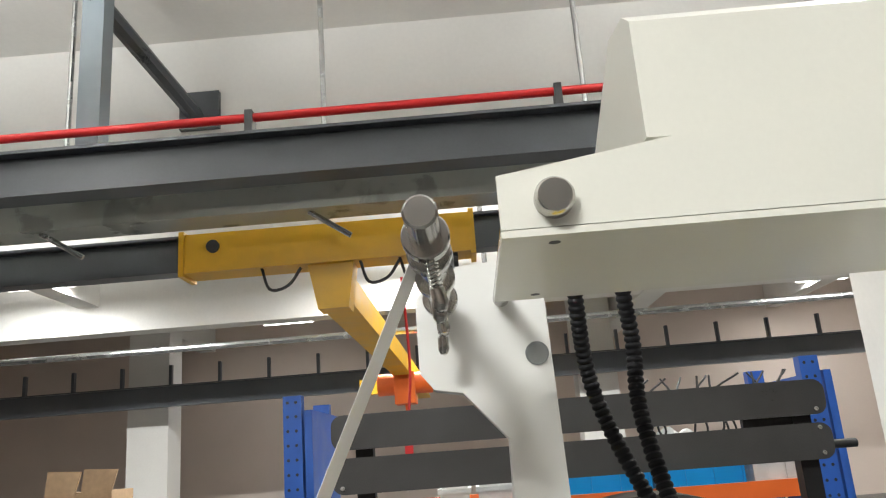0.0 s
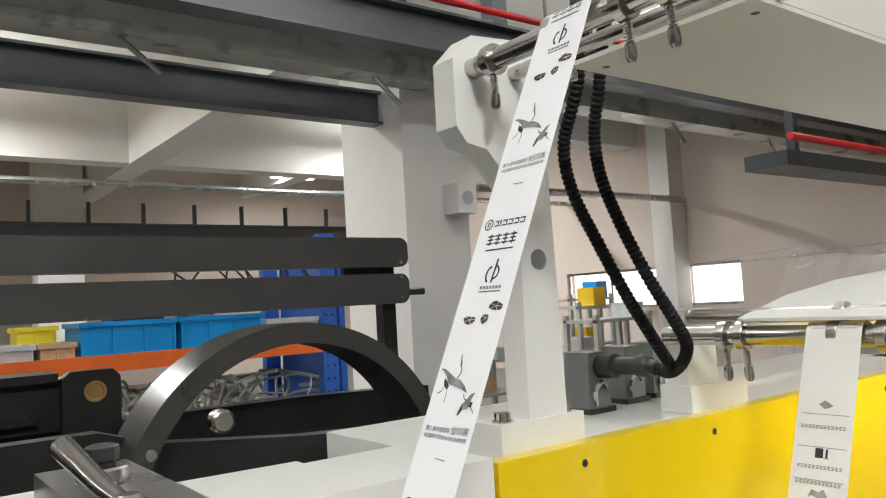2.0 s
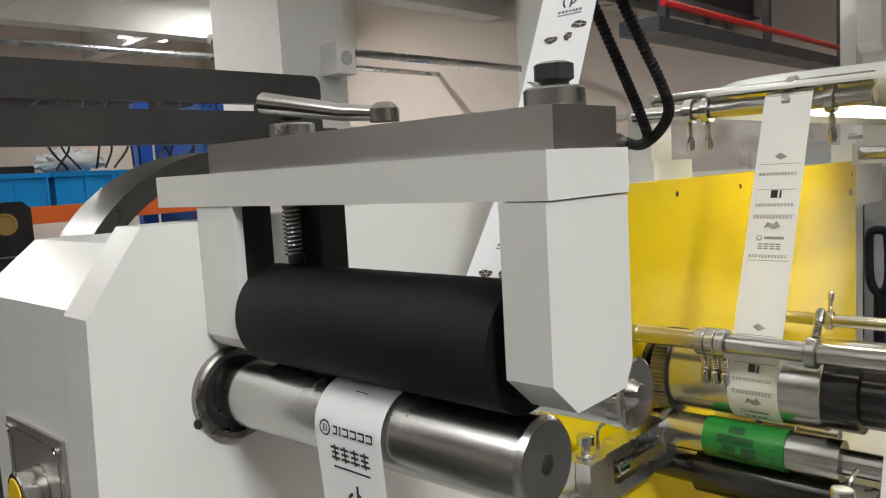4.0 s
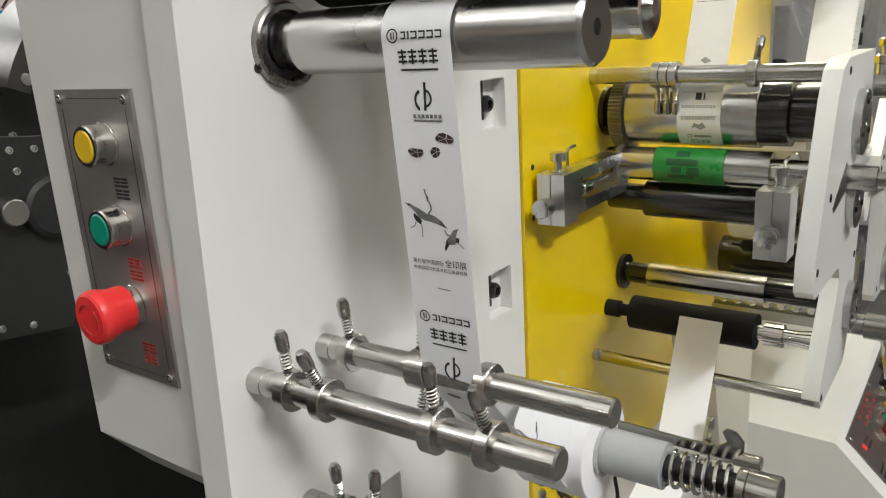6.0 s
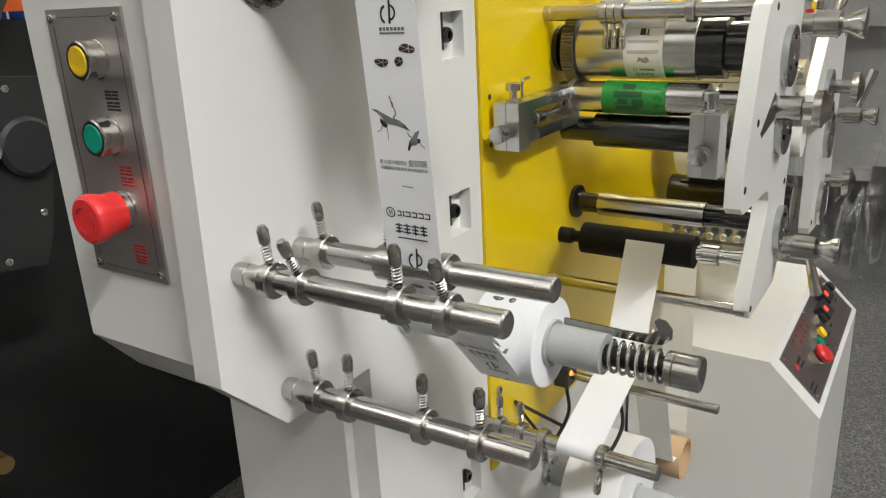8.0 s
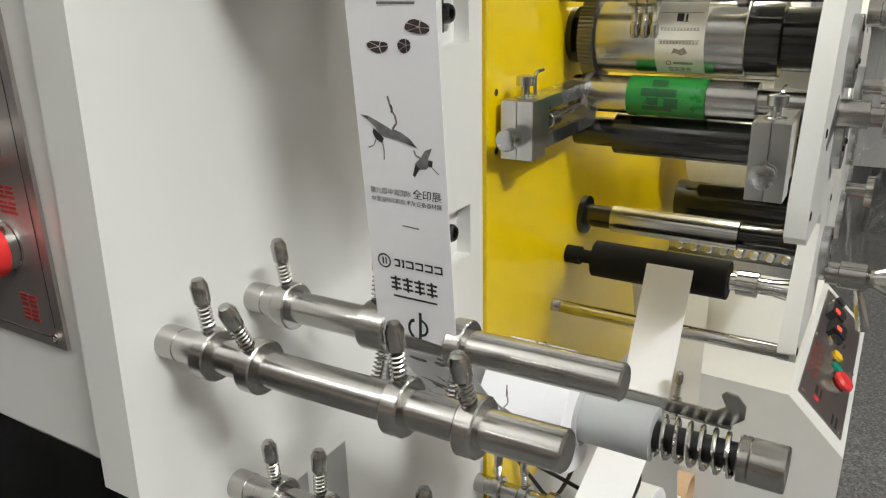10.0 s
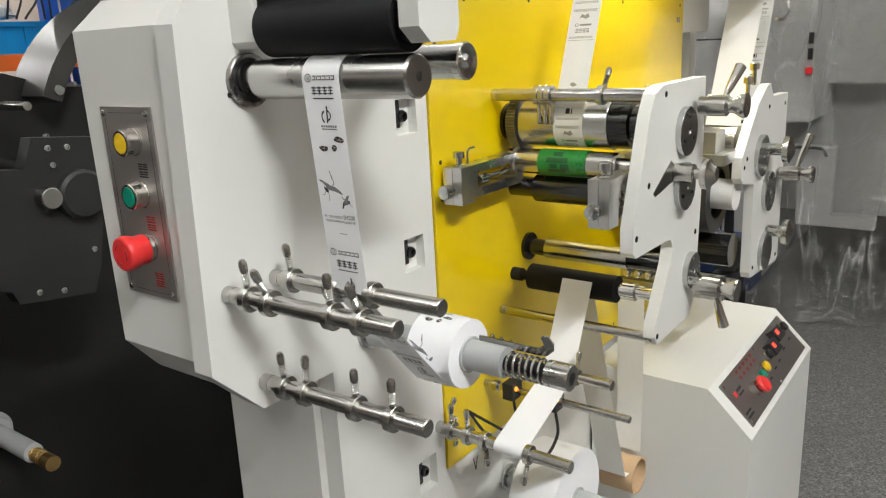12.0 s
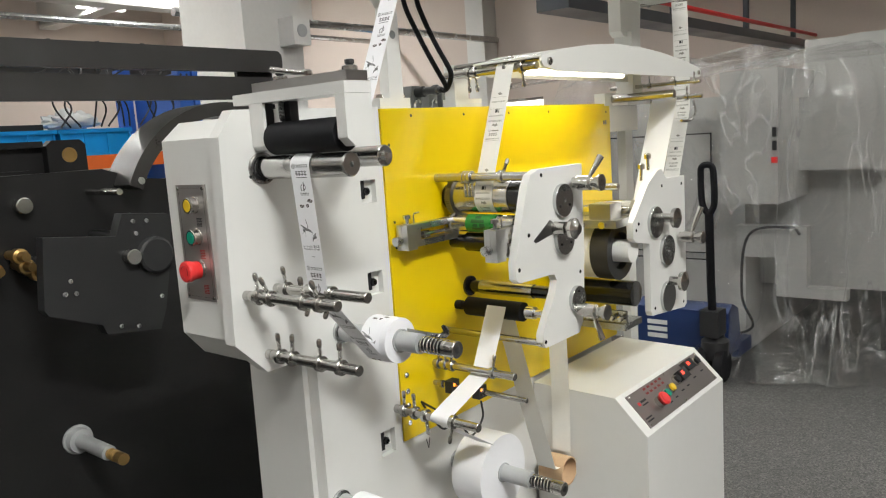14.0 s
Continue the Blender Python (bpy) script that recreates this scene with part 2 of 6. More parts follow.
def arc_pts(cx, cz, r, a0, a1, n):
    return [(cx + r * math.cos(radians(a0 + (a1 - a0) * i / n)), cz + r * math.sin(radians(a0 + (a1 - a0) * i / n))) for i in range(n + 1)]


Y_ = (0, -1, 0)
PANEL = 0.40


def screw(o, d, r, h, parent, name="screw", material=None):
    bm = bmesh.new()
    lathe(bm, o, d, [(0, r), (h * 0.7, r), (h, r * 0.8), (h, r * 0.5), (h * 0.45, r * 0.42), (h * 0.45, 0)], 14)
    return part(name, bm, material or CHROME, parent)


def thumb_screw(o, d, parent, k=1.0):
    """Knurled thumb screw with a spring, standing out from a collar."""
    d = Vector(d).normalized()
    bm = bmesh.new()
    lathe(bm, o, d, [(0, 0), (0, 0.0022 * k), (0.016 * k, 0.0022 * k), (0.016 * k, 0.0032 * k), (0.0175 * k, 0.0044 * k), (0.027 * k, 0.0046 * k), (0.029 * k, 0.0036 * k), (0.0305 * k, 0.003 * k), (0.0315 * k, 0)], 14)
    sc = part("thumb_screw", bm, STEEL, parent)
    bm = bmesh.new()
    helix(bm, Vector(o) + d * 0.001, Vector(o) + d * 0.0155 * k, 0.0034 * k, 0.0007 * k, 6, 5, 10)
    part("spring", bm, CHROME, sc.parent) if parent.parent and parent.parent.parent else part("spring", bm, CHROME, parent)


def guide_rod(x, z, y1, r, collars, label, y0=PANEL, flange=True, tip=None):
    """A steel rod standing out of the panel; collars: (y, screw direction or None)."""
    t = thing("guide_rod", (x, y0, z), label, "guide rod", "guide rods on the machine panel")
    bm = bmesh.new()
    L = y0 - y1
    lathe(bm, (x, y0, z), Y_, [(0, r * 1.0), (0.012, r * 1.0), (0.0125, r * 0.96), (0.02, r * 0.96), (0.0205, r)] + rodp(L, r)[3:], 28)
    part("rod", bm, STEEL, t)
    for y, d in collars:
        bm = bmesh.new()
        w, R = 0.0095, r * 1.5
        lathe(bm, (x, y + w / 2, z), Y_, [(0, r), (0, R - 0.0008), (0.0008, R), (w - 0.0008, R), (w, R - 0.0008), (w, r)], 28)
        c = part("collar", bm, STEEL, t)
        if d:
            d = Vector(d).normalized()
            thumb_screw(Vector((x, y, z)) + d * R * 0.96, d, c, r / 0.0095)
    return t


def nudge(t, dx=0.0, dy=0.0, dz=0.0, lean=0.0):
    """Shift a finished thing, its foot staying on the floor; lean skews it along x with the distance from the panel."""
    stack = list(t.children)
    if t.data:
        stack.append(t)
    while stack:
        o = stack.pop()
        stack += list(o.children) if o is not t else []
        for v in o.data.vertices:
            v.co.x += dx + lean * (PANEL - v.co.y)
            v.co.y += dy
            v.co.z += dz if v.co.z > 0.001 else 0.0
    return t


# ---- paper webs ----
def web_path(pts):
    """Cumulative lengths of a path in the x-z plane."""
    s = [0.0]
    for (a, b), (c, d) in zip(pts, pts[1:]):
        s.append(s[-1] + math.hypot(c - a, d - b))
    return s


def web_at(pts, S, s, y, off):
    i = max(0, min(len(pts) - 2, int(np.searchsorted(S, s)) - 1))
    f = (s - S[i]) / max(1e-9, S[i + 1] - S[i])
    (a, b), (c, d) = pts[i], pts[i + 1]
    L = math.hypot(c - a, d - b)
    return Vector((a + (c - a) * f - (d - b) / L * off, y, b + (d - b) * f + (c - a) / L * off))


def web(name, pts, y0, y1, material, label, side=1, start=0.0, prints=True, flip=False, end=None, pale=False):
    """A paper web along pts (x, z) between y0 (inner) and y1 (outer); the print lies on the side given."""
    S = web_path(pts)
    t = thing(name, (pts[0][0], (y0 + y1) / 2, pts[0][1]), label, "paper web")
    bm = bmesh.new()
    rows = []
    for k, (a, b) in enumerate(pts):
        rows.append([bm.verts.new(web_at(pts, S, S[k], y, o)) for y in (y0, y1) for o in (-0.00015, 0.00015)])
    for p, q in zip(rows, rows[1:]):
        for i, j in ((0, 2), (2, 3), (3, 1), (1, 0)):
            bm.faces.new((p[i], p[j], q[j], q[i]))
    part("paper", bm, material, t, sharp=60)
    if prints:
        print_marks(t, pts, S, y0, y1, side, start, flip, end if end else S[-1], pale)
    return t


def char(bx, by, w, h, k):
    """Three plain bars that fill a small square."""
    return [(bx + 0.04 * w * (k % 3), by, bx + w, by + h * 0.24), (bx, by + h * 0.38, bx + w * (0.9 + 0.1 * (k % 2)), by + h * 0.60), (bx, by + h * 0.76, bx + w, by + h)]


def disc_poly(cx, cy, rx, ry, n=18, a0=0, a1=360):
    return [(cx + rx * math.cos(radians(a0 + (a1 - a0) * i / n)), cy + ry * math.sin(radians(a0 + (a1 - a0) * i / n))) for i in range(n)]


def ring_polys(cx, cy, r, w, a0=0, a1=360, n=20, squash=1.0):
    out = []
    for i in range(n):
        A, B = radians(a0 + (a1 - a0) * i / n), radians(a0 + (a1 - a0) * (i + 1) / n)
        out.append([(cx + r * squash * math.cos(A), cy + r * math.sin(A)), (cx + r * squash * math.cos(B), cy + r * math.sin(B)), (cx + (r - w) * squash * math.cos(B), cy + (r - w) * math.sin(B)), (cx + (r - w) * squash * math.cos(A), cy + (r - w) * math.sin(A))])
    return out


REPEAT = 0.178


def text_polys(body, u0, u1, v0):
    """Letters as flat polygons, from u0 to u1 across and starting at v0 along."""
    cu = bpy.data.curves.new("letters", "FONT")
    cu.body, cu.resolution_u = body, 1
    ob = bpy.data.objects.new("letters", cu)
    scene.collection.objects.link(ob)
    bpy.context.view_layer.update()
    me = bpy.data.meshes.new_from_object(ob.evaluated_get(bpy.context.evaluated_depsgraph_get()))
    co = [v.co.copy() for v in me.vertices]
    x0, x1, y1 = min(c.x for c in co), max(c.x for c in co), max(c.y for c in co)
    k = (u1 - u0) / (x1 - x0)
    out = [[(u0 + (co[i].x - x0) * k, v0 + (y1 - co[i].y) * k) for i in p.vertices] for p in me.polygons]
    bpy.data.objects.remove(ob)
    bpy.data.curves.remove(cu)
    bpy.data.meshes.remove(me)
    return out


def motif():
    """One repeat of the printed design: (ink, polygon) with u across and v along, in units of the web's width."""
    out = []

    def bars(ink, L):
        for a, b, c, d in L:
            out.append((ink, [(a, b), (c, b), (c, d), (a, d)]))

    def stroke(ink, P, w):
        for (a, b), (c, d) in zip(P, P[1:]):
            L = math.hypot(c - a, d - b)
            nx, ny = -(d - b) / L * w / 2, (c - a) / L * w / 2
            out.append((ink, [(a + nx, b + ny), (c + nx, d + ny), (c - nx, d - ny), (a - nx, b - ny)]))
    # trade mark as plain shapes
    for p in ring_polys(0.17, 0.11, 0.085, 0.018):
        out.append((0, p))
    bars(0, [(0.145, 0.07, 0.165, 0.15), (0.185, 0.07, 0.20, 0.15)])
    x = 0.30
    for w in (0.07, 0.03, 0.095, 0.095, 0.095, 0.095):
        bars(0, [(x, 0.065, x + w, 0.085), (x, 0.135, x + w, 0.155), (x + w - 0.02, 0.085, x + w, 0.135)])
        x += w + 0.022
    for k in range(4):
        q = 0.23 + 0.15 * k
        bars(0, [(q, 0.29, q + 0.13, 0.315), (q + 0.01, 0.345, q + 0.12, 0.37), (q, 0.40, q + 0.13, 0.425), (q + 0.052, 0.27, q + 0.078, 0.445)])
    bars(0, [(0.25, 0.50, 0.80, 0.522)])
    # fair emblem
    for p in ring_polys(0.50, 0.88, 0.13, 0.04, 110, 265, 12, 0.75):
        out.append((0, p))
    for p in ring_polys(0.56, 0.85, 0.11, 0.03, -95, 85, 12, 0.95):
        out.append((0, p))
    stroke(0, [(0.575, 0.66), (0.565, 0.82), (0.55, 1.0)], 0.035)
    bars(1, [(0.36 + 0.062 * k, 1.045, 0.405 + 0.062 * k, 1.09) for k in range(7)])
    bars(1, [(0.36, 1.112, 0.78, 1.135)])
    # three dark stones with pale cracks
    for cx, cy, rx, ry in ((0.33, 1.52, 0.115, 0.06), (0.635, 1.50, 0.068, 0.07), (0.79, 1.335, 0.13, 0.065)):
        P = [(a + 0.014 * math.sin(9 * a + cx * 30), b + 0.012 * math.sin(23 * a)) for a, b in disc_poly(cx, cy, rx, ry, 15)]
        for k in range(0, 15, 3):
            wedge = [(cx + 0.02, cy)] + [P[(k + j) % 15] for j in range(4)]
            mx, my = sum(p[0] for p in wedge) / 5, sum(p[1] for p in wedge) / 5
            out.append((2, [(mx + (a - mx) * 0.90, my + (b - my) * 0.88) for a, b in wedge]))
    # large crane: two wings, body, neck, legs
    out.append((1, [(0.05, 2.195), (0.14, 2.20), (0.26, 2.25), (0.37, 2.30), (0.44, 2.34), (0.36, 2.41), (0.27, 2.39), (0.22, 2.31), (0.13, 2.24)]))
    out.append((1, [(0.42, 2.31), (0.52, 2.34), (0.62, 2.40), (0.70, 2.49), (0.58, 2.45), (0.46, 2.42), (0.37, 2.41)]))
    out.append((0, [(0.05, 2.195), (0.13, 2.20), (0.15, 2.225), (0.12, 2.232)]))
    out.append((0, [(0.60, 2.41), (0.70, 2.49), (0.61, 2.455)]))
    out.append((0, [(0.19, 2.32), (0.26, 2.37), (0.31, 2.42), (0.28, 2.47), (0.21, 2.43), (0.18, 2.37)]))
    stroke(1, [(0.42, 2.32), (0.475, 2.25), (0.465, 2.18), (0.43, 2.13), (0.395, 1.99)], 0.022)
    stroke(0, [(0.425, 2.15), (0.44, 2.11), (0.42, 2.07)], 0.02)
    stroke(1, [(0.21, 2.44), (0.18, 2.50), (0.11, 2.53)], 0.014)
    stroke(1, [(0.29, 2.45), (0.30, 2.55), (0.29, 2.64)], 0.014)
    # small crane
    out.append((1, [(0.66, 2.64), (0.74, 2.56), (0.79, 2.58), (0.84, 2.62), (0.78, 2.69), (0.70, 2.70)]))
    out.append((1, [(0.72, 2.58), (0.78, 2.50), (0.86, 2.47), (0.80, 2.60)]))
    out.append((0, [(0.66, 2.64), (0.70, 2.70), (0.64, 2.79), (0.62, 2.77)]))
    out.append((0, [(0.81, 2.59), (0.86, 2.60), (0.85, 2.66), (0.80, 2.66)]))
    stroke(1, [(0.72, 2.58), (0.67, 2.56), (0.65, 2.51)], 0.02)
    stroke(1, [(0.84, 2.66), (0.92, 2.73)], 0.012)
    for p in text_polys("\u7b2c\u4e5d\u5c4a\u4e2d\u56fd\u56fd\u9645", 0.085, 0.575, 2.945):
        out.append((0, p))
    for p in text_polys("\u5168\u5370\u5c55", 0.60, 0.93, 2.915):
        out.append((0, p))
    for p in text_polys("\u4e2d\u56fd\u56fd\u9645\u5370\u5237\u6280\u672f\u53ca\u8bbe\u5907\u5668\u6750\u5c55", 0.09, 0.93, 3.045):
        out.append((0, p))
    stroke(1, [(0.44, 3.335), (0.64, 3.345)], 0.014)
    return out


MOTIF = motif()


def motif_pale():
    """The faint reverse design: thin lines, rows of small bars and a block."""
    out = []

    def bars(ink, L):
        for a, b, c, d in L:
            out.append((ink, [(a, b), (c, b), (c, d), (a, d)]))
    for v in (0.05, 1.05, 1.62, 2.2):
        bars(1, [(0.08, v, 0.92, v + 0.012)])
    for v in (0.12, 0.98, 1.25, 1.95):
        for k in range(12):
            bars(1, char(0.12 + 0.066 * k, v, 0.05, 0.06, k))
    bars(0, [(0.38, 1.45, 0.42, 1.60), (0.46, 1.44, 0.60, 1.61)])
    bars(1, [(0.36, 1.43, 0.45, 1.45)])
    for k in range(4):
        bars(1, char(0.27 + 0.12 * k, 0.30, 0.10, 0.13, k))
    for p in ring_polys(0.72, 0.55, 0.06, 0.02):
        out.append((1, p))
    bars(1, [(0.22, 0.52, 0.62, 0.58)])
    out.append((1, [(0.32, 0.80), (0.45, 0.74), (0.58, 0.80), (0.66, 0.76), (0.60, 0.90), (0.48, 0.86), (0.40, 0.92)]))
    out.append((1, [(0.36, 2.36), (0.50, 2.30), (0.62, 2.38), (0.52, 2.46), (0.44, 2.42)]))
    return out


MOTIF2 = motif_pale()


def print_marks(t, pts, S, y0, y1, side, start, flip, end, pale):
    W = abs(y1 - y0)
    bms = [bmesh.new() for _ in range(3)]
    n0 = int(-start / REPEAT) - 2
    for k in range(n0, n0 + int(end / REPEAT) + 5):
        for ink, poly in (MOTIF2 if pale else MOTIF):
            pl = []
            for u, v in poly:
                s = start + k * REPEAT + (REPEAT - v * W * 0.99 if flip else v * W * 0.99)
                y = y1 + (y0 - y1) * u if flip else y0 + (y1 - y0) * u
                pl.append((s, y))
            if min(p[0] for p in pl) < 0.001 or max(p[0] for p in pl) > end - 0.001:
                continue
            b = bms[ink]
            vs = [b.verts.new(web_at(pts, S, s, y, side * 0.0004)) for s, y in pl]
            b.faces.new(vs)
    for b, m, nm in zip(bms, (INK, INKP if pale else INKG, INKP if pale else INKB), ("black_print", "grey_print", "brown_print")):
        if len(b.faces):
            tagged(part(nm, b, m, t, sharp=80), kind="stuff")
        else:
            b.free()

# ---- the hall ----
def structure(name, bm, m, label, cat):
    return single(name, bm, m, label, cat, kind="structure")


XW, XE, YS, YN, HC = -12.0, 12.0, -8.0, 20.0, 5.5
structure("floor", box(bmesh.new(), XW, XE, YS, YN, -0.2, 0.0), FLOORM, "grey speckled terrazzo factory floor", "floor")
structure("wall_north", box(bmesh.new(), XW, XE, YN, YN + 0.25, 0, HC), WALLM, "warm beige painted far factory wall", "wall")
structure("wall_south", box(bmesh.new(), XW, XE, YS - 0.25, YS, 0, HC), WALLM, "warm beige painted factory wall", "wall")
structure("wall_west", box(bmesh.new(), XW - 0.25, XW, YS - 0.25, YN + 0.25, 0, HC), WALLM, "warm beige painted factory wall", "wall")
WINS = ((7.20, 8.31), (8.92, 11.22))
WZ0, WZ1 = 1.29, 2.04
bm = bmesh.new()
box(bm, XE, XE + 0.25, YS - 0.25, YN + 0.25, 0, WZ0)
box(bm, XE, XE + 0.25, YS - 0.25, YN + 0.25, WZ1, HC)
edges = [YS - 0.25] + [v for w in sorted(WINS) for v in w] + [YN + 0.25]
for a, b in zip(edges[::2], edges[1::2]):
    box(bm, XE, XE + 0.25, a, b, WZ0, WZ1)
structure("wall_east", bm, WALLM, "warm beige factory wall with high strip windows", "wall")
for i, (a, b) in enumerate(sorted(WINS)):
    w = thing("window_%d" % (i + 1), (XE, a, WZ0), "bright wide factory window with metal frame", "window", kind="structure")
    bm = bmesh.new()
    box(bm, XE + 0.06, XE + 0.12, a, b, WZ0, WZ0 + 0.05), box(bm, XE + 0.06, XE + 0.12, a, b, WZ1 - 0.05, WZ1)
    n = max(1, round((b - a) / 1.2))
    for k in range(n + 1):
        yy = a + (b - a - 0.04) * k / n
        box(bm, XE + 0.065, XE + 0.115, yy, yy + 0.04, WZ0, WZ1)
    part("window_frame", bm, ZINC, w)
bm = bmesh.new()
box(bm, XE + 1.2, XE + 1.25, 0, 19, -0.5, 5)
single("backdrop", bm, SKYB, "plain bright daylight outside the windows", "backdrop", kind="structure")

bm = bmesh.new()
box(bm, XW, XE, YS, YN, HC, HC + 0.2)
for y, d in ((-4.5, 0.95), (6.0, 0.95), (9.2, 1.15), (13.5, 1.2)):
    box(bm, XW, XE, y, y + 0.45, HC - d, HC)
for x in (-6.5, 3.95, 8.5):
    box(bm, x, x + 0.4, YS, YN, HC - 0.7, HC)
box(bm, 3.85, 4.32, 6.2, YN, HC - 1.22, HC)
structure("ceiling", bm, CONC, "white painted concrete ceiling with deep beams", "ceiling")
for x, y, w, d in ((3.82, 5.2, 0.68, 1.0), (2.92, 16.6, 0.85, 0.75), (-6.9, 16.6, 0.9, 0.75), (11.58, 8.2, 0.42, 0.42), (-6.6, 5.6, 0.7, 0.7)):
    bm = bmesh.new()
    box(bm, x, x + w, y, y + d, 0, HC, 0.02, 1)
    structure("column", bm, CONC, "square white painted concrete column", "column")


def i_beam(bm, axis, lo, hi, c, z0, z1, w=0.16):
    tf, h = 0.022, w / 2
    for a, b, c0, c1 in ((z0, z0 + tf, -h, h), (z1 - tf, z1, -h, h), (z0 + tf, z1 - tf, -0.012, 0.012)):
        if axis == "x":
            box(bm, lo, hi, c + c0, c + c1, a, b)
        else:
            box(bm, c + c0, c + c1, lo, hi, a, b)


B1Y, B1Z0, B1Z1 = 4.5, 3.50, 3.82
b1 = thing("runway_beam", (0, B1Y, B1Z0), "dark grey steel runway beam under the ceiling", "steel beam")
bm = bmesh.new()
i_beam(bm, "x", XW, XE, B1Y, B1Z0, B1Z1, 0.20)
part("beam", bm, BEAMG, b1)
bm = bmesh.new()
box(bm, XW, XE, B1Y + 0.32, B1Y + 0.60, B1Z0 - 0.10, B1Z0 + 0.12, 0.01, 1)
tray = single("cable_tray", bm, mat("tray_paint", (0.42, 0.43, 0.38), 0.3, 0.3, var=0.1, scale=3), "pale green grey steel cable tray", "cable tray")
for k in range(9):
    bm = bmesh.new()
    x = -6 + 1.9 * k
    cyl(bm, (x, B1Y + 0.46, B1Z0 + 0.12), (x, B1Y + 0.46, HC), 0.02, 10)
    cyl(bm, (x - 0.12, B1Y + 0.40, B1Z0 - 0.1), (x + 0.16, B1Y + 0.46, B1Z0 - 0.28), 0.02, 8)
    part("hanger", bm, ZINC, tray)
pp = thing("red_pipe", (0, B1Y, 3.93), "bright red fire water pipe on dark clips", "pipe")
bm = bmesh.new()
cyl(bm, (XW, B1Y, 3.955), (XE, B1Y, 3.955), 0.03, 14)
part("pipe", bm, REDP, pp)
for k in range(8):
    bm = bmesh.new()
    x = -2.79 + 2.05 * k
    box(bm, x, x + 0.05, B1Y - 0.05, B1Y + 0.05, B1Z1, 3.995, 0.006, 1)
    part("pipe_clip", bm, BLACKP, pp)
for x in (-1.95, 4.4):
    br = thing("beam_hanger", (x, B1Y + 0.3, 4.1), "grey steel hanger bracket bolted to the concrete beam", "bracket")
    bm = bmesh.new()
    box(bm, x, x + 0.16, B1Y + 0.1, B1Y + 0.25, B1Z1, HC, 0.006, 1)
    part("post", bm, mat("hanger_grey", (0.22, 0.26, 0.29), 0.45, var=0.1), br)
    bm = bmesh.new()
    tube(bm, [(x - 0.1, B1Y - 0.6, 5.3), (x + 0.35, 5.95, 4.72)], 0.07, 8)
    part("brace", bm, BEAMG, br)
    bm = bmesh.new()
    box(bm, x + 0.2, x + 0.55, 5.94, 5.995, 4.6, 4.95, 0.004, 1)
    part("wall_plate", bm, BEAMG, br)

B2Y, B2Z0, B2Z1 = 5.55, 3.19, 3.48
b2 = thing("runway_beam", (0, B2Y, B2Z0), "dark grey steel crane runway beam", "steel beam")
bm = bmesh.new()
i_beam(bm, "x", XW, 3.82, B2Y, B2Z0, B2Z1, 0.16)
part("beam", bm, BEAMG, b2)
B3Y, B3Z0, B3Z1 = 16.0, 3.10, 3.55
b3 = thing("runway_beam", (0, B3Y, B3Z0), "dark grey far steel crane runway beam", "steel beam")
bm = bmesh.new()
i_beam(bm, "x", XW, XE, B3Y, B3Z0, B3Z1, 0.2)
part("beam", bm, BEAMG, b3)
for k in range(22):
    bm = bmesh.new()
    x = -11 + 1.05 * k
    box(bm, x, x + 0.06, B3Y - 0.05, B3Y + 0.05, B3Z1, B3Z1 + 0.42)
    part("hanger", bm, BEAMG, b3)
pole = thing("hanging_conduit", (0.85, 7.5, 2.98), "thin grey conduit hanging from the ceiling with a socket box", "conduit")
bm = bmesh.new()
cyl(bm, (0.85, 7.5, 3.05), (0.85, 7.5, HC), 0.028, 10)
part("tube", bm, ZINC, pole)
bm = bmesh.new()
box(bm, 0.77, 0.93, 7.44, 7.56, 2.90, 3.06, 0.01, 1)
part("socket_box", bm, CABW, pole)
bm = bmesh.new()
cyl(bm, (XW, 11.0, 3.5), (XE, 11.0, 3.5), 0.05, 10), cyl(bm, (5.0, 8.2, 3.2), (XE, 8.2, 3.2), 0.06, 10)
single("ceiling_pipe", bm, ZINC, "thin grey pipe along the hall", "pipe")

crane = thing("overhead_crane", (-0.9, B2Y, B2Z0), "yellow overhead travelling crane on grey runway beams", "crane")
bm = bmesh.new()
x0, x1 = -1.52, 0.73
box(bm, x0, x1, B2Y - 0.16, B2Y - 0.10, B2Z0 - 0.02, B2Z1 - 0.02, 0.006, 1)
box(bm, x0, x1, B2Y - 0.17, B2Y + 0.1, B2Z0 - 0.035, B2Z0 - 0.005, 0.004, 1)
box(bm, x0, x0 + 0.04, B2Y - 0.18, B2Y + 0.12, B2Z0 - 0.06, B2Z1, 0.004, 1)
box(bm, x1 - 0.04, x1, B2Y - 0.18, B2Y + 0.12, B2Z0 - 0.06, B2Z1, 0.004, 1)
ec = part("end_carriage", bm, CRANEY, crane)
for x in (x0 + 0.26, x1 - 0.26):
    bm = bmesh.new()
    cyl(bm, (x, B2Y - 0.15, B2Z0 + 0.16), (x, B2Y - 0.18, B2Z0 + 0.16), 0.05, 20)
    part("wheel_axle", bm, BLACKP, crane)
bm = bmesh.new()
cyl(bm, (x1 - 0.42, B2Y - 0.1, B2Z0 - 0.1), (x1 - 0.14, B2Y - 0.1, B2Z0 - 0.1), 0.075, 16)
cyl(bm, (x1 - 0.3, B2Y - 0.2, B2Z0 - 0.12), (x1 - 0.3, B2Y - 0.05, B2Z0 - 0.12), 0.09, 16)
part("drive_motor", bm, BLACKP, crane)
bm = bmesh.new()
prism(bm, [(-0.55, B2Z0 - 0.03), (-0.20, B2Z0 - 0.03), (-0.25, B2Z0 - 0.38), (-0.48, B2Z0 - 0.38)], "y", B2Y - 0.12, B2Y + 0.1, 0.006, 1)
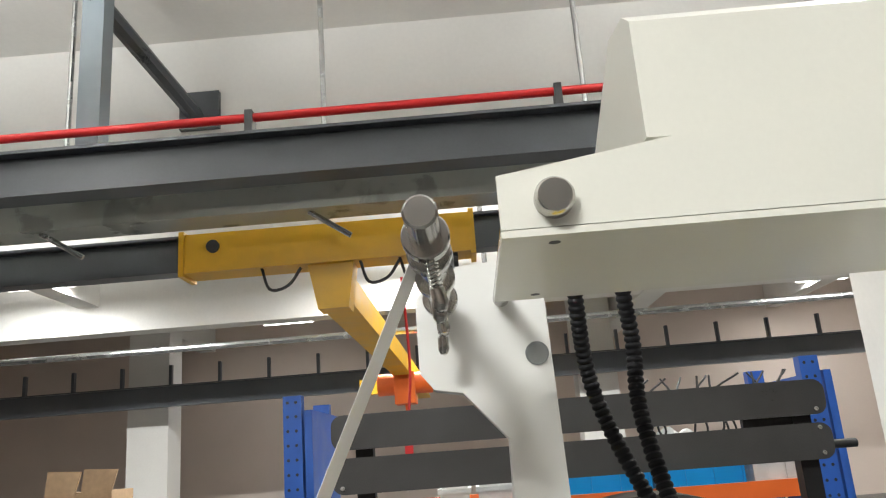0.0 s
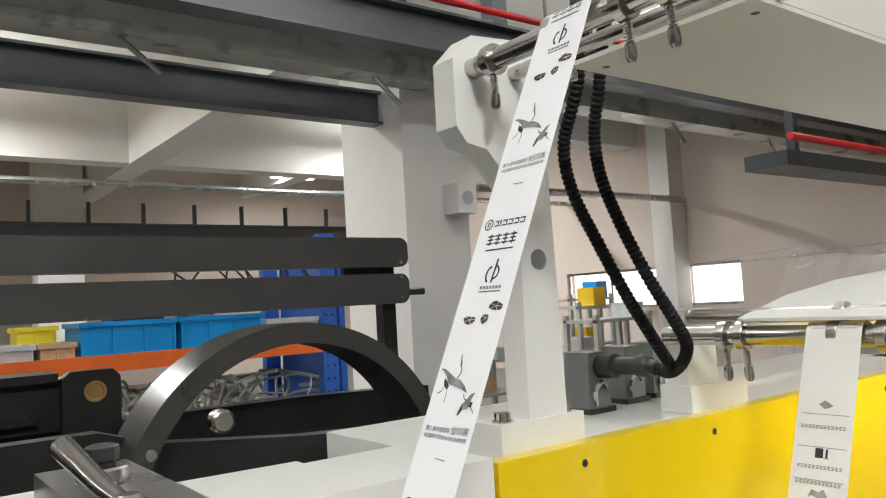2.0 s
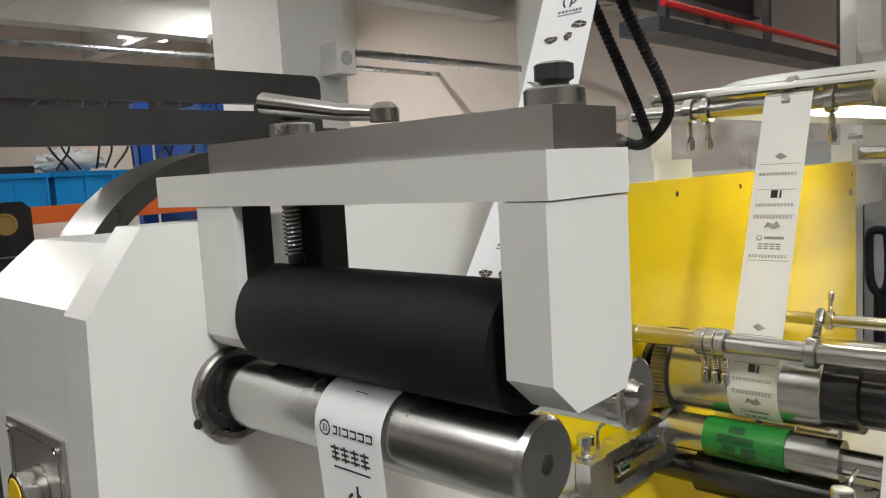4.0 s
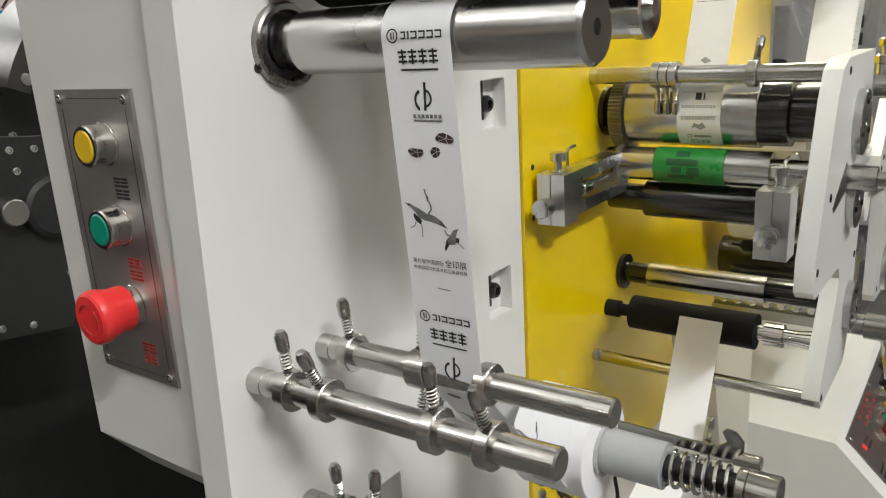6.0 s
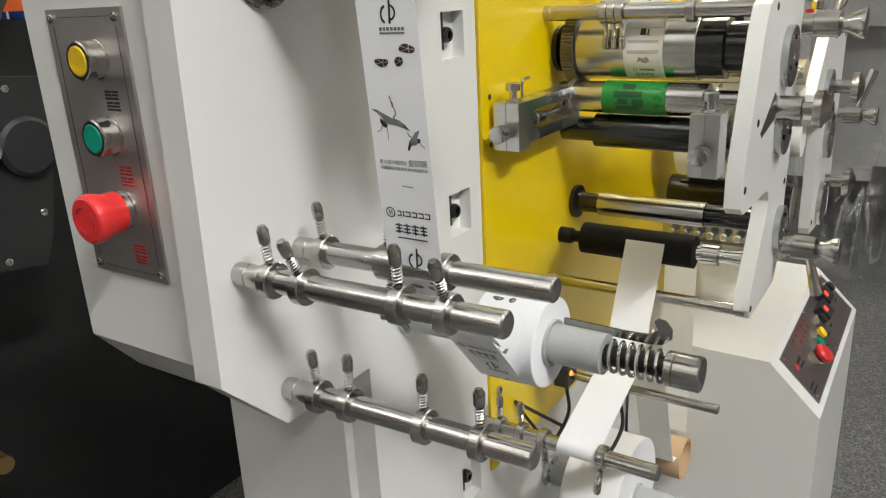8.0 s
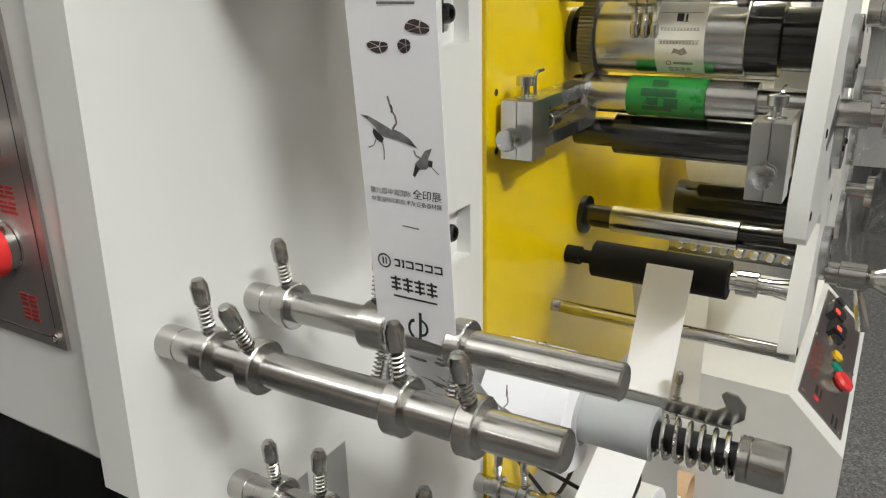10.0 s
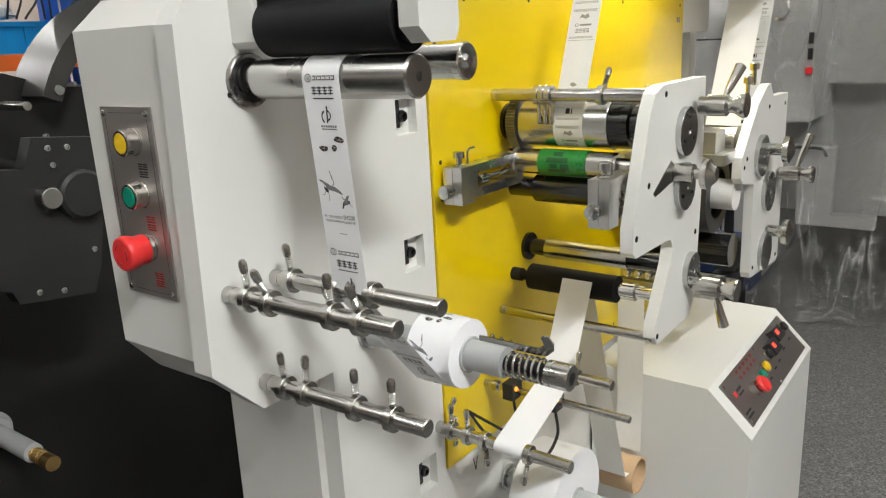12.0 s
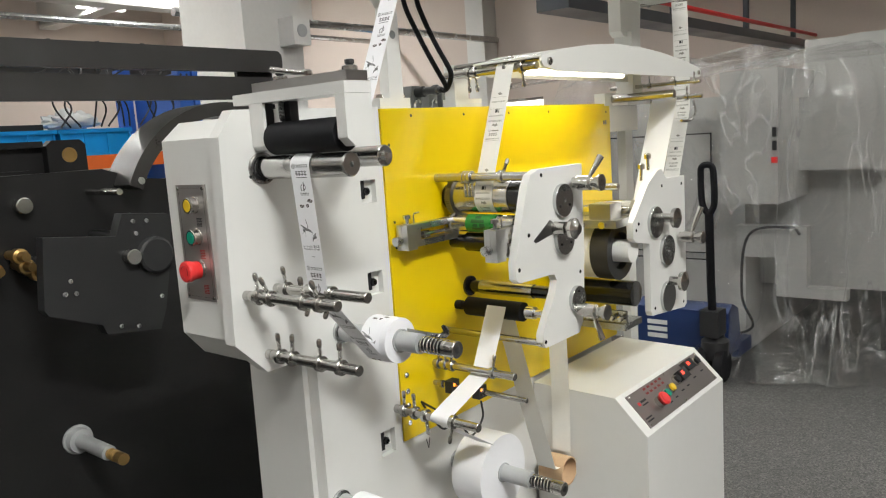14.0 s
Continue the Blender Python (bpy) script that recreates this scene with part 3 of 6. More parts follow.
part("girder_end", bm, CRANEY, crane)
bm = bmesh.new()
box(bm, -0.47, -0.27, B2Y + 0.1, B3Y - 0.1, B2Z0 - 0.30, B2Z0 - 0.04, 0.008, 1)
box(bm, -0.50, -0.24, B2Y + 0.1, B3Y - 0.1, B2Z0 - 0.33, B2Z0 - 0.30)
part("girder", bm, CRANEY, crane)
bm = bmesh.new()
box(bm, -1.66, 0.73, B3Y - 0.4, B3Y - 0.15, B3Z0 - 0.1, B3Z0 + 0.2, 0.01, 1)
part("end_carriage", bm, CRANEY, crane)
bm = bmesh.new()
cyl(bm, (-0.75, 11.2, 2.75), (0.05, 11.2, 2.75), 0.16, 16), box(bm, -0.5, -0.2, 11.0, 11.4, 2.45, 2.9, 0.02, 1)
cyl(bm, (-0.35, 11.2, 2.1), (-0.35, 11.2, 2.45), 0.02, 8), lathe(bm, (-0.35, 11.2, 1.9), (0, 0, 1), [(0, 0), (0.02, 0.1), (0.18, 0.12), (0.22, 0)], 14)
part("hoist", bm, ORANGE, crane)
for k, x in enumerate((-0.9, -0.15, 0.15)):
    bm = bmesh.new()
    tube(bm, spline([(x, B2Y - 0.12, B2Z0 - 0.03), (x + 0.06, B2Y - 0.12, B2Z0 - 0.2), (x + 0.2, B2Y - 0.12, B2Z0 - 0.18), (x + 0.3, B2Y - 0.12, B2Z0 - 0.05)], 5), 0.012, 6)
    part("cable_loop", bm, BLACKP, crane)
bm = bmesh.new()
tube(bm, spline([(0.12, B2Y + 0.3, 3.1), (0.14, B2Y + 0.35, 2.4), (0.1, B2Y + 0.3, 1.9)], 6), 0.012, 6)
box(bm, 0.07, 0.13, B2Y + 0.27, B2Y + 0.33, 1.7, 1.9, 0.01, 1)
part("pendant_control", bm, REDP, crane, "red pendant control on a cable")

bm = bmesh.new()
box(bm, 4.22, 4.42, 4.98, 5.199, 2.36, 2.62, 0.02)
spk = single("wall_speaker", bm, CONC, "small white box loudspeaker on the column", "loudspeaker")
bm = bmesh.new()
lathe(bm, (4.32, 4.98, 2.49), Y_, [(0, 0.06), (0.006, 0.06), (0.008, 0.03), (0.004, 0)], 18)
part("grille", bm, GREYT, spk)


def ceiling_lamp(x, y, z, power, L=1.2, w=0.16):
    t = thing("ceiling_light", (x, y, z), "assumed, unseen white fluorescent ceiling light with bare tubes", "ceiling light", "ceiling lights in the hall")
    bm = bmesh.new()
    box(bm, x - L / 2, x + L / 2, y - w / 2, y + w / 2, z + 0.04, z + 0.1, 0.01, 1)
    part("housing", bm, WHITE2, t)
    for o in (-0.06, 0.06):
        bm = bmesh.new()
        cyl(bm, (x - L / 2 + 0.03, y + o, z + 0.015), (x + L / 2 - 0.03, y + o, z + 0.015), 0.014, 10)
        part("tube", bm, TUBEC, t)
    bm = bmesh.new()
    cyl(bm, (x - 0.4, y, z + 0.1), (x - 0.4, y, HC), 0.006, 6)
    part("hanger", bm, ZINC, t)
    bm = bmesh.new()
    cyl(bm, (x + 0.4, y, z + 0.1), (x + 0.4, y, HC), 0.006, 6)
    part("hanger", bm, ZINC, t)
    ld = bpy.data.lights.new("tube_light", "AREA")
    ld.shape, ld.size, ld.size_y, ld.energy, ld.color = "RECTANGLE", L, w, power, (0.975, 0.985, 0.965)
    lo = new("tube_light", ld)
    lo.matrix_world = pose(x, y, z - 0.01)
    # added upward fill, its strength set per row to brighten the ceiling
    lu = bpy.data.lights.new("tube_uplight", "AREA")
    lu.shape, lu.size, lu.size_y, lu.energy, lu.color = "RECTANGLE", L, w, power * (0.7 if y < 2 else 7.5 if y < 5 else 1.4 if y < 10 else 0.35), (0.975, 0.985, 0.965)
    new("tube_uplight", lu).matrix_world = pose(x, y, z + 0.12, 180, 0, 0)


# first two follow from cast shadows; the others are added fill for the hall
for x, y, p in ((-0.95, -2.7, 470), (0.5, -3.4, 75), (3.4, -2.7, 30), (-4.6, -2.7, 30), (7.2, -2.7, 35), (2.9, 2.6, 45), (-2.6, 2.6, 45), (7.0, 2.6, 40), (-6.5, 2.6, 45), (1.0, 8.0, 260), (-5.0, 8.0, 260), (7.0, 8.0, 150), (0.0, 12.2, 1100), (8.7, 12.2, 1000), (-6.5, 12.2, 650), (-3.5, 17.3, 60), (8.8, 17.3, 420)):
    ceiling_lamp(x, y, 4.3 if y < 8 else 4.9, p)

# ---- the printing machine: body ----
mach = thing("label_press_body", (0.5, 0.5, 0), "white enamelled label printing machine body with a yellow front plate", "printing machine")
SQ = ((0.503, 0.547, 1.294, 1.342), (0.503, 0.547, 1.101, 1.150), (0.503, 0.547, 0.745, 0.80))


bm = bmesh.new()
prism(bm, [(0.168, 1.079), (0.231, 1.015), (0.345, 1.015), (0.345, 0.0), (0.497, 0.0), (0.497, 1.490), (0.213, 1.490), (0.179, 1.444)], "y", PANEL, PANEL + 0.03, 0.003)
part("front_plate", bm, WHITE, mach)
bm = bmesh.new()
gx, gz = [0.497, 0.503, 0.547, 0.571], [0.0, 0.745, 0.80, 1.101, 1.150, 1.294, 1.342, 1.490]
gv = {(i, k): bm.verts.new((gx[i], PANEL + 0.0003, gz[k])) for i in range(4) for k in range(8)}
cells = [bm.faces.new((gv[i, k], gv[i + 1, k], gv[i + 1, k + 1], gv[i, k + 1])) for i in range(3) for k in range(7) if not (i == 1 and k in (1, 3, 5))]
ext = bmesh.ops.extrude_face_region(bm, geom=cells)
bmesh.ops.translate(bm, vec=(0, 0.028, 0), verts=[v for v in ext["geom"] if isinstance(v, bmesh.types.BMVert)])
part("slotted_plate", bm, WHITE, mach)
for x0, x1, z0, z1 in SQ:
    bm = bmesh.new()
    box(bm, x0 - 0.002, x1 + 0.002, PANEL + 0.0150, PANEL + 0.0170, z0 - 0.002, z1 + 0.002)
    part("slot_backing", bm, WHITE, mach)
    # black panel in the left half stands in for the dark open hole
    bm = bmesh.new()
    box(bm, x0 + 0.0005, x0 + 0.021, PANEL + 0.011, PANEL + 0.0149, z0 + 0.009, z1 - 0.0005)
    rc = part("slide_block", bm, BLACKP, mach)
    screw(((x0 + x1) / 2 + 0.003, PANEL + 0.0149, (z0 + z1) / 2), Y_, 0.0085, 0.009, rc, "bolt_head", BLACKG)
# side housing with the push buttons, and pedestal
bm = bmesh.new()
prism(bm, [(0.185, 1.079), (0.225, 1.03), (0.50, 1.02), (0.50, 1.475), (0.225, 1.478), (0.185, 1.445)], "y", 0.4305, 0.592, 0.004)
part("side_housing", bm, WHITE, mach)
bm = bmesh.new()
prism(bm, [(0.4305, 0), (0.615, 0), (0.60, 1.02), (0.4305, 1.02)], "x", 0.333, 0.573, 0.004)
part("pedestal", bm, WHITE, mach)
bm = bmesh.new()
box(bm, 0.30, 0.58, 0.4305, 0.545, 1.2, 1.482, 0.003)
part("head_block", bm, WHITE, mach)
bm = bmesh.new()
box(bm, 0.584, 1.578, 0.415, 0.69, 0.0, 1.479, 0.004)
part("rear_cabinet", bm, WHITE, mach)
bm = bmesh.new()
box(bm, 0.573, 1.582, 0.397, 0.4145, 0.757, 1.486, 0.0012, 1)
yp = part("yellow_plate", bm, YELLOW, mach, "glossy yellow front plate")
for x, z in ((0.668, 1.470), (0.854, 1.469), (1.04, 1.468), (1.23, 1.468), (1.558, 1.462), (0.592, 1.41), (0.592, 1.245), (0.592, 1.19), (0.86, 1.0), (1.558, 0.80), (1.2, 0.79)):
    bm = bmesh.new()
    lathe(bm, (x, 0.3968, z), Y_, [(0, 0.0034), (0.0004, 0.0034), (0.0004, 0)], 10)
    part("plate_hole", bm, BLACKP, yp)
for z in (0.905, 0.868, 0.835, 0.795):
    screw((0.592, 0.397, z), Y_, 0.0065, 0.004, yp, "cap_screw", CHROME)
bm = bmesh.new()
for dx in (0, 0.012):
    box(bm, 1.54 + dx, 1.546 + dx, 0.3962, 0.397, 1.424, 1.436)
part("stencil_mark", bm, INKG, yp)
bm = bmesh.new()
box(bm, 0.573, 1.10, 0.4025, 0.4148, 0.0, 0.755, 0.002, 1)
part("lower_front_plate", bm, WHITE, mach)
bm = bmesh.new()
for a, b in ((-0.006, 0.006), (0.006, 0.006)):
    prism(bm, [(0.655 + a - 0.0012, 0.735), (0.655 + a + 0.0012, 0.735), (0.6562, 0.711), (0.6538, 0.711)], "y", 0.4019, 0.4023)
part("pencil_mark", bm, INK, mach)
bm = bmesh.new()
lathe(bm, (0.237, 0.4001, 1.372), Y_, [(0, 0.0035), (0.0004, 0.0035), (0.0004, 0)], 12)
part("plate_hole", bm, BLACKP, mach)
bm = bmesh.new()
for k, z in enumerate((1.42, 1.414, 1.396)):
    lathe(bm, (0.1848, 0.4295, z), (-1, 0, 0), [(0, 0.0013), (0.0005, 0.0013), (0.0005, 0)], 8)
part("rivet", bm, BLACKP, mach)

# push button station on the side of the housing
XS = 0.185
st = thing("push_button_panel", (XS, 0.511, 1.257), "brushed steel panel with yellow, green and red buttons", "control panel")
bm = bmesh.new()
box(bm, XS - 0.0025, XS - 0.0002, 0.464, 0.558, 1.15, 1.364, 0.0015, 1)
bp_ = part("face_plate", bm, BRUSHED, st, "brushed steel face plate")
bm = bmesh.new()
for y0_, y1_, z0_, z1_ in ((0.4715, 0.4719, 1.163, 1.351), (0.5501, 0.5505, 1.163, 1.351), (0.478, 0.544, 1.1560, 1.1564), (0.478, 0.544, 1.3576, 1.3580)):
    box(bm, XS - 0.0028, XS - 0.0024, y0_, y1_, z0_, z1_)
part("border_line", bm, INK, st)
for y in (0.471, 0.551):
    for z in (1.157, 1.357):
        screw((XS - 0.0025, y, z), (-1, 0, 0), 0.0035, 0.002, st)
for z, m, kind in ((1.327, YELB, 0), (1.269, GREENB, 0), (1.209, REDB, 1)):
    y = 0.502
    bm = bmesh.new()
    L = 0.015 if kind == 0 else 0.011
    lathe(bm, (XS - 0.0025, y, z), (-1, 0, 0), [(0, 0.0152), (0.001, 0.0152), (0.0014, 0.0145), (L, 0.0145), (L + 0.001, 0.0135), (L + 0.0012, 0.0115), (L - 0.002, 0.0115)], 28)
    bez = part("bezel", bm, CHROME, st, "chrome button bezel")
    bm = bmesh.new()
    if kind == 0:
        lathe(bm, (XS - 0.0025, y, z), (-1, 0, 0), [(0.004, 0.0113), (L + 0.0008, 0.0113), (L + 0.0018, 0.0104), (L + 0.0016, 0)], 28)
        part("push_button", bm, m, bez, "yellow push button" if m is YELB else "green push button")
    else:
        lathe(bm, (XS - 0.0025, y, z), (-1, 0, 0), [(L - 0.004, 0.0155), (L - 0.003, 0.0168), (L + 0.006, 0.0168), (L + 0.010, 0.0178), (L + 0.014, 0.0192), (L + 0.0165, 0.0198), (L + 0.020, 0.0198), (L + 0.023, 0.0188), (L + 0.0243, 0.017), (L + 0.0245, 0.013), (L + 0.0245, 0)], 32)
        part("emergency_stop", bm, m, bez, "red mushroom emergency stop button")
        bm = bmesh.new()
        for a in (20, 140, 260):
            tube(bm, [(XS - 0.0025 - L - 0.0246, y + 0.011 * math.cos(radians(q)), z + 0.011 * math.sin(radians(q))) for q in range(a, a + 80, 10)], 0.0009, 5)
        part("arrow_mark", bm, mat("dark_red_mark", (0.32, 0.01, 0.012), 0.5), bez)


def mark_yz(x, y, z, w, h, m, parent, rows=2, cols=2):
    """Two short lines of illegible writing as bars."""
    bm = bmesh.new()
    for r in range(rows):
        for c in range(cols):
            for a, b, d, e in char(c / cols + 0.03, r / rows + 0.05, 0.9 / cols, 0.8 / rows, r + c):
                box(bm, x - 0.0004, x, y + w / 2 - d * w, y + w / 2 - a * w, z + h / 2 - e * h, z + h / 2 - b * h)
    tagged(part("writing", bm, m, parent), kind="stuff")


mark_yz(XS - 0.0025, 0.492, 1.296, 0.017, 0.017, INK, st)
mark_yz(XS - 0.0025, 0.492, 1.237, 0.016, 0.018, mat("red_writing", (0.30, 0.025, 0.02), 0.5), st)
mark_yz(XS - 0.0025, 0.492, 1.172, 0.016, 0.018, mat("red_writing2", (0.30, 0.025, 0.02), 0.5), st)

# ---- nip rollers at the head ----
RX, RZ = 0.265, 1.386
head = thing("nip_bracket", (0.28, 0.28, 1.41), "white C-shaped roller bracket with steel top block", "roller bracket")
bm = bmesh.new()
box(bm, 0.247, 0.306, 0.153, 0.444, 1.4985, 1.517, 0.003)
part("top_bar", bm, WHITE, head)
bm = bmesh.new()
prism(bm, [(0.247, 1.498), (0.306, 1.498), (0.306, 1.427), (0.300, 1.416), (0.263, 1.415), (0.247, 1.429)], "y", 0.154, 0.176, 0.002)
part("front_leg", bm, WHITE, head)
bm = bmesh.new()
prism(bm, [(0.2475, 1.498), (0.2535, 1.498), (0.2535, 1.417), (0.2475, 1.424)], "y", 0.362, 0.3995, 0.0015)
part("rear_leg", bm, WHITE, head)
bm = bmesh.new()
box(bm, 0.254, 0.279, 0.372, 0.399, 1.42, 1.498, 0.001, 1)
part("slide_guide", bm, BLACKP, head, "black spring slide behind the roller")
bm = bmesh.new()
box(bm, 0.258, 0.304, 0.157, 0.400, 1.5172, 1.534, 0.0015, 1)
part("top_block", bm, ALU, head, "ground steel block on the bracket")
for y, kb in ((0.345, 0), (0.170, 1)):
    bm = bmesh.new()
    lathe(bm, (0.279, y, 1.534), (0, 0, 1), [(0, 0.0115), (0.001, 0.0125), (0.007, 0.0125), (0.008, 0.0115), (0.008, 0)], 30)
    kn = part("knurled_nut", bm, ZINC, head)
    bm = bmesh.new()
    lathe(bm, (0.279, y, 1.542), (0, 0, 1), [(0, 0.006), (0.002, 0.006), (0.003, 0.008), (0.009, 0.008), (0.010, 0.006), (0.010, 0)], 10)
    part("knob", bm, BLACKP, kn)
bm = bmesh.new()
tube(bm, [(0.268, 0.262, 1.540), (0.266, 0.285, 1.5425), (0.262, 0.345, 1.553)], 0.005, 14, [0.0035, 0.0045, 0.0058])
lathe(bm, (0.268, 0.258, 1.5358), (0, 0, 1), [(0, 0.007), (0.006, 0.007), (0.009, 0.004), (0.009, 0)], 20)
part("clamp_lever", bm, STEEL, head)
bm = bmesh.new()
helix(bm, (0.270, 0.338, 1.47), (0.270, 0.338, 1.498), 0.0052, 0.0008, 12, 6, 12)
sp_ = part("spring", bm, ZINC, head)
bm = bmesh.new()
cyl(bm, (0.270, 0.338, 1.465), (0.270, 0.338, 1.4985), 0.0045, 14), box(bm, 0.278, 0.296, 0.325, 0.351, 1.46, 1.4985)
part("spring_guide", bm, BLACKP, head)
bm = bmesh.new()
lathe(bm, (0.272, 0.363, 1.4355), Y_, [(0, 0), (0, 0.025), (0.001, 0.0285), (0.178, 0.0285), (0.179, 0.028), (0.179, 0.020), (0.186, 0.02), (0.186, 0)], 48)
part("rubber_roller", bm, BLACKR, head, "black rubber pressure roller")
dr = thing("drive_roller", (RX, PANEL, RZ), "polished steel draw roller with a recessed bearing flange", "steel roller")
bm = bmesh.new()
lathe(bm, (RX - 0.003, PANEL, RZ - 0.001), Y_, [(0, 0.0285), (0.005, 0.0285), (0.0065, 0.027), (0.0065, 0.0235), (0.0005, 0.022), (0.0005, 0)], 44)
part("bearing_flange", bm, mat("dark_steel", (0.30, 0.29, 0.28), 0.3, 1.0, var=0.06), dr)
bm = bmesh.new()
lathe(bm, (RX - 0.003, PANEL - 0.0006, RZ - 0.001), Y_, [(0, 0.0218), (0.0004, 0.0218), (0.0004, 0.016)], 36)
part("bearing_gap", bm, BLACKP, dr)
bm = bmesh.new()
lathe(bm, (RX, PANEL - 0.002, RZ), Y_, [(0, 0.0175), (0.018, 0.0175), (0.019, 0.0205), (0.2185, 0.0205), (0.221, 0.0185), (0.221, 0.0045), (0.215, 0.004), (0.215, 0)], 48)
part("roller", bm, SATIN, dr)
nudge(dr, lean=0.035)
d2 = thing("drive_roller", (0.347, PANEL, 1.395), "small polished steel roller with an end bearing", "steel roller")
bm = bmesh.new()
lathe(bm, (0.347, PANEL, 1.395), Y_, [(0, 0.0175), (0.212, 0.0175), (0.212, 0)], 40)
part("roller", bm, SATIN, d2)
bm = bmesh.new()
lathe(bm, (0.347, PANEL - 0.2125, 1.395), Y_, [(0, 0), (0, 0.0185), (0.007, 0.0185), (0.008, 0.017), (0.007, 0.014), (0.0055, 0.008), (0.0075, 0.007), (0.0105, 0.005), (0.0105, 0)], 40)
part("end_cap", bm, CHROME, d2)
nudge(d2, lean=0.035)

# ---- guide rods ----
UP = (0, 0, 1)
UPL = (-0.25, 0, 1)
LB = "brushed steel guide rod with clamp collars and thumb screws"
nudge(guide_rod(0.202, 1.1635, 0.170, 0.0095, ((0.366, (-.1, 0, 1)), (0.335, (-.45, 0, 1)), (0.250, (-.1, 0, 1)), (0.213, (-.35, 0, 1))), LB), lean=0.04)
nudge(guide_rod(0.269, 1.164, 0.167, 0.0095, ((0.371, (-.15, 0, 1)), (0.310, (.35, .1, 1)), (0.302, (-.5, 0, -1)), (0.255, (-.5, 0, -1)),), LB), lean=0.03)
nudge(guide_rod(0.237, 1.047, 0.169, 0.0095, ((0.366, (-.1, 0, 1)), (0.334, (.05, 0, 1)), (0.262, (0, 0, 1)), (0.213, (0, 0, 1))), LB), lean=0.035)
guide_rod(0.690, 0.907, 0.172, 0.0085, ((0.385, (.1, 0, 1)), (0.365, UP), (0.345, (-.1, 0, 1)), (0.232, (.3, 0, 1))), LB)
guide_rod(0.686, 0.861, 0.142, 0.006, ((0.375, None), (0.26, None)), "thin steel guide rod carrying label sensors")
guide_rod(0.557, 0.839, 0.173, 0.0095, ((0.375, UP), (0.345, (-.05, 0, 1)), (0.315, (.1, 0, -1)), (0.240, (-.4, 0, -1))), LB)
guide_rod(0.744, 0.972, 0.133, 0.0075, (), "plain steel stay rod between the panel and side plate")
guide_rod(0.740, 1.328, 0.133, 0.0095, ((0.318, (0.1, 0, -1)), (0.308, (0.1, 0, -1)), (0.298, (0.1, 0, -1)), (0.215, (.5, 0, .7))), LB)
# winding shafts
def mandrel(x, z, y1, label):
    t = thing("winding_shaft", (x, PANEL, z), label, "winding shaft", "winding shafts")
    bm = bmesh.new()
    lathe(bm, (x, PANEL, z), Y_, [(0, 0.024), (0.006, 0.024), (0.007, 0.018), (0.03, 0.018), (0.03, 0)], 30)
    part("flange", bm, ZINC, t)
    bm = bmesh.new()
    lathe(bm, (x, PANEL - 0.01, z), Y_, [(0, 0.0188), (PANEL - 0.01 - y1 - 0.085, 0.0188), (PANEL - 0.01 - y1 - 0.085, 0.0165), (PANEL - 0.01 - y1 - 0.085, 0)], 36)
    part("sleeve", bm, GREYT, t, "smooth grey sleeve")
    bm = bmesh.new()
    cyl(bm, (x, y1 + 0.09, z), (x, y1, z), 0.0095, 20)
    part("spindle", bm, BLACKP, t)
    bm = bmesh.new()
    helix(bm, (x, y1 + 0.084, z), (x, y1 + 0.030, z), 0.0138, 0.0019, 6.5, 8, 18)
    part("spring", bm, CHROME, t)
    bm = bmesh.new()
    lathe(bm, (x, y1 + 0.030, z), Y_, [(0, 0.0145), (0.001, 0.0155), (0.0065, 0.0155), (0.0075, 0.0145), (0.0080, 0.0155), (0.029, 0.0155), (0.030, 0.0145), (0.030, 0.006), (0.024, 0.005), (0.024, 0)], 40)
    part("knurled_nut", bm, STEEL, t)
    return t


def paper_roll(x, z, r, y0, y1, core, label, m=PAPER):
    t = thing("paper_roll", (x, y0, z), label, "paper roll")
    bm = bmesh.new()
    n = 7
    prof = [(0, core)] + [(0.0004 * (k % 2), core + (r - core) * k / n) for k in range(1, n)] + [(0, r - 0.0006), (0.0006, r), (y0 - y1 - 0.0006, r), (y0 - y1, r - 0.0006)]
    prof += [(y0 - y1 - 0.0005 * (k % 2), core + (r - core) * k / n) for k in range(n - 1, 0, -1)] + [(y0 - y1, core)]
    lathe(bm, (x, y0, z), Y_, prof, 56)
    part("wound_paper", bm, m, t)
    bm = bmesh.new()
    lathe(bm, (x, y0 + 0.001, z), Y_, [(0, core - 0.003), (0, core), (y0 - y1 + 0.004, core), (y0 - y1 + 0.004, core - 0.003)], 32)
    part("core", bm, GREYT, t)
    return t


MX, MZ = 0.418, 1.047
mandrel(MX, MZ, 0.100, "grey winding shaft with spring and knurled nut")
paper_roll(MX, MZ, 0.043, 0.300, 0.238, 0.0225, "small wound roll of printed white label paper")
# flat latch strip along the sleeve, ending in a hook
bm = bmesh.new()
hook = [(0.232, MZ + 0.0205), (0.170, MZ + 0.0195), (0.150, MZ + 0.0205), (0.143, MZ + 0.026), (0.147, MZ + 0.034), (0.144, MZ + 0.037), (0.137, MZ + 0.036), (0.131, MZ + 0.029), (0.131, MZ + 0.020), (0.139, MZ + 0.013), (0.152, MZ + 0.0115), (0.232, MZ + 0.0125)]
prism(bm, hook, "x", MX + 0.014, MX + 0.0165, 0.0004, 1)
single("shaft_clip", bm, STEEL, "flat steel latch strip with a hook on the winding shaft", "clip")

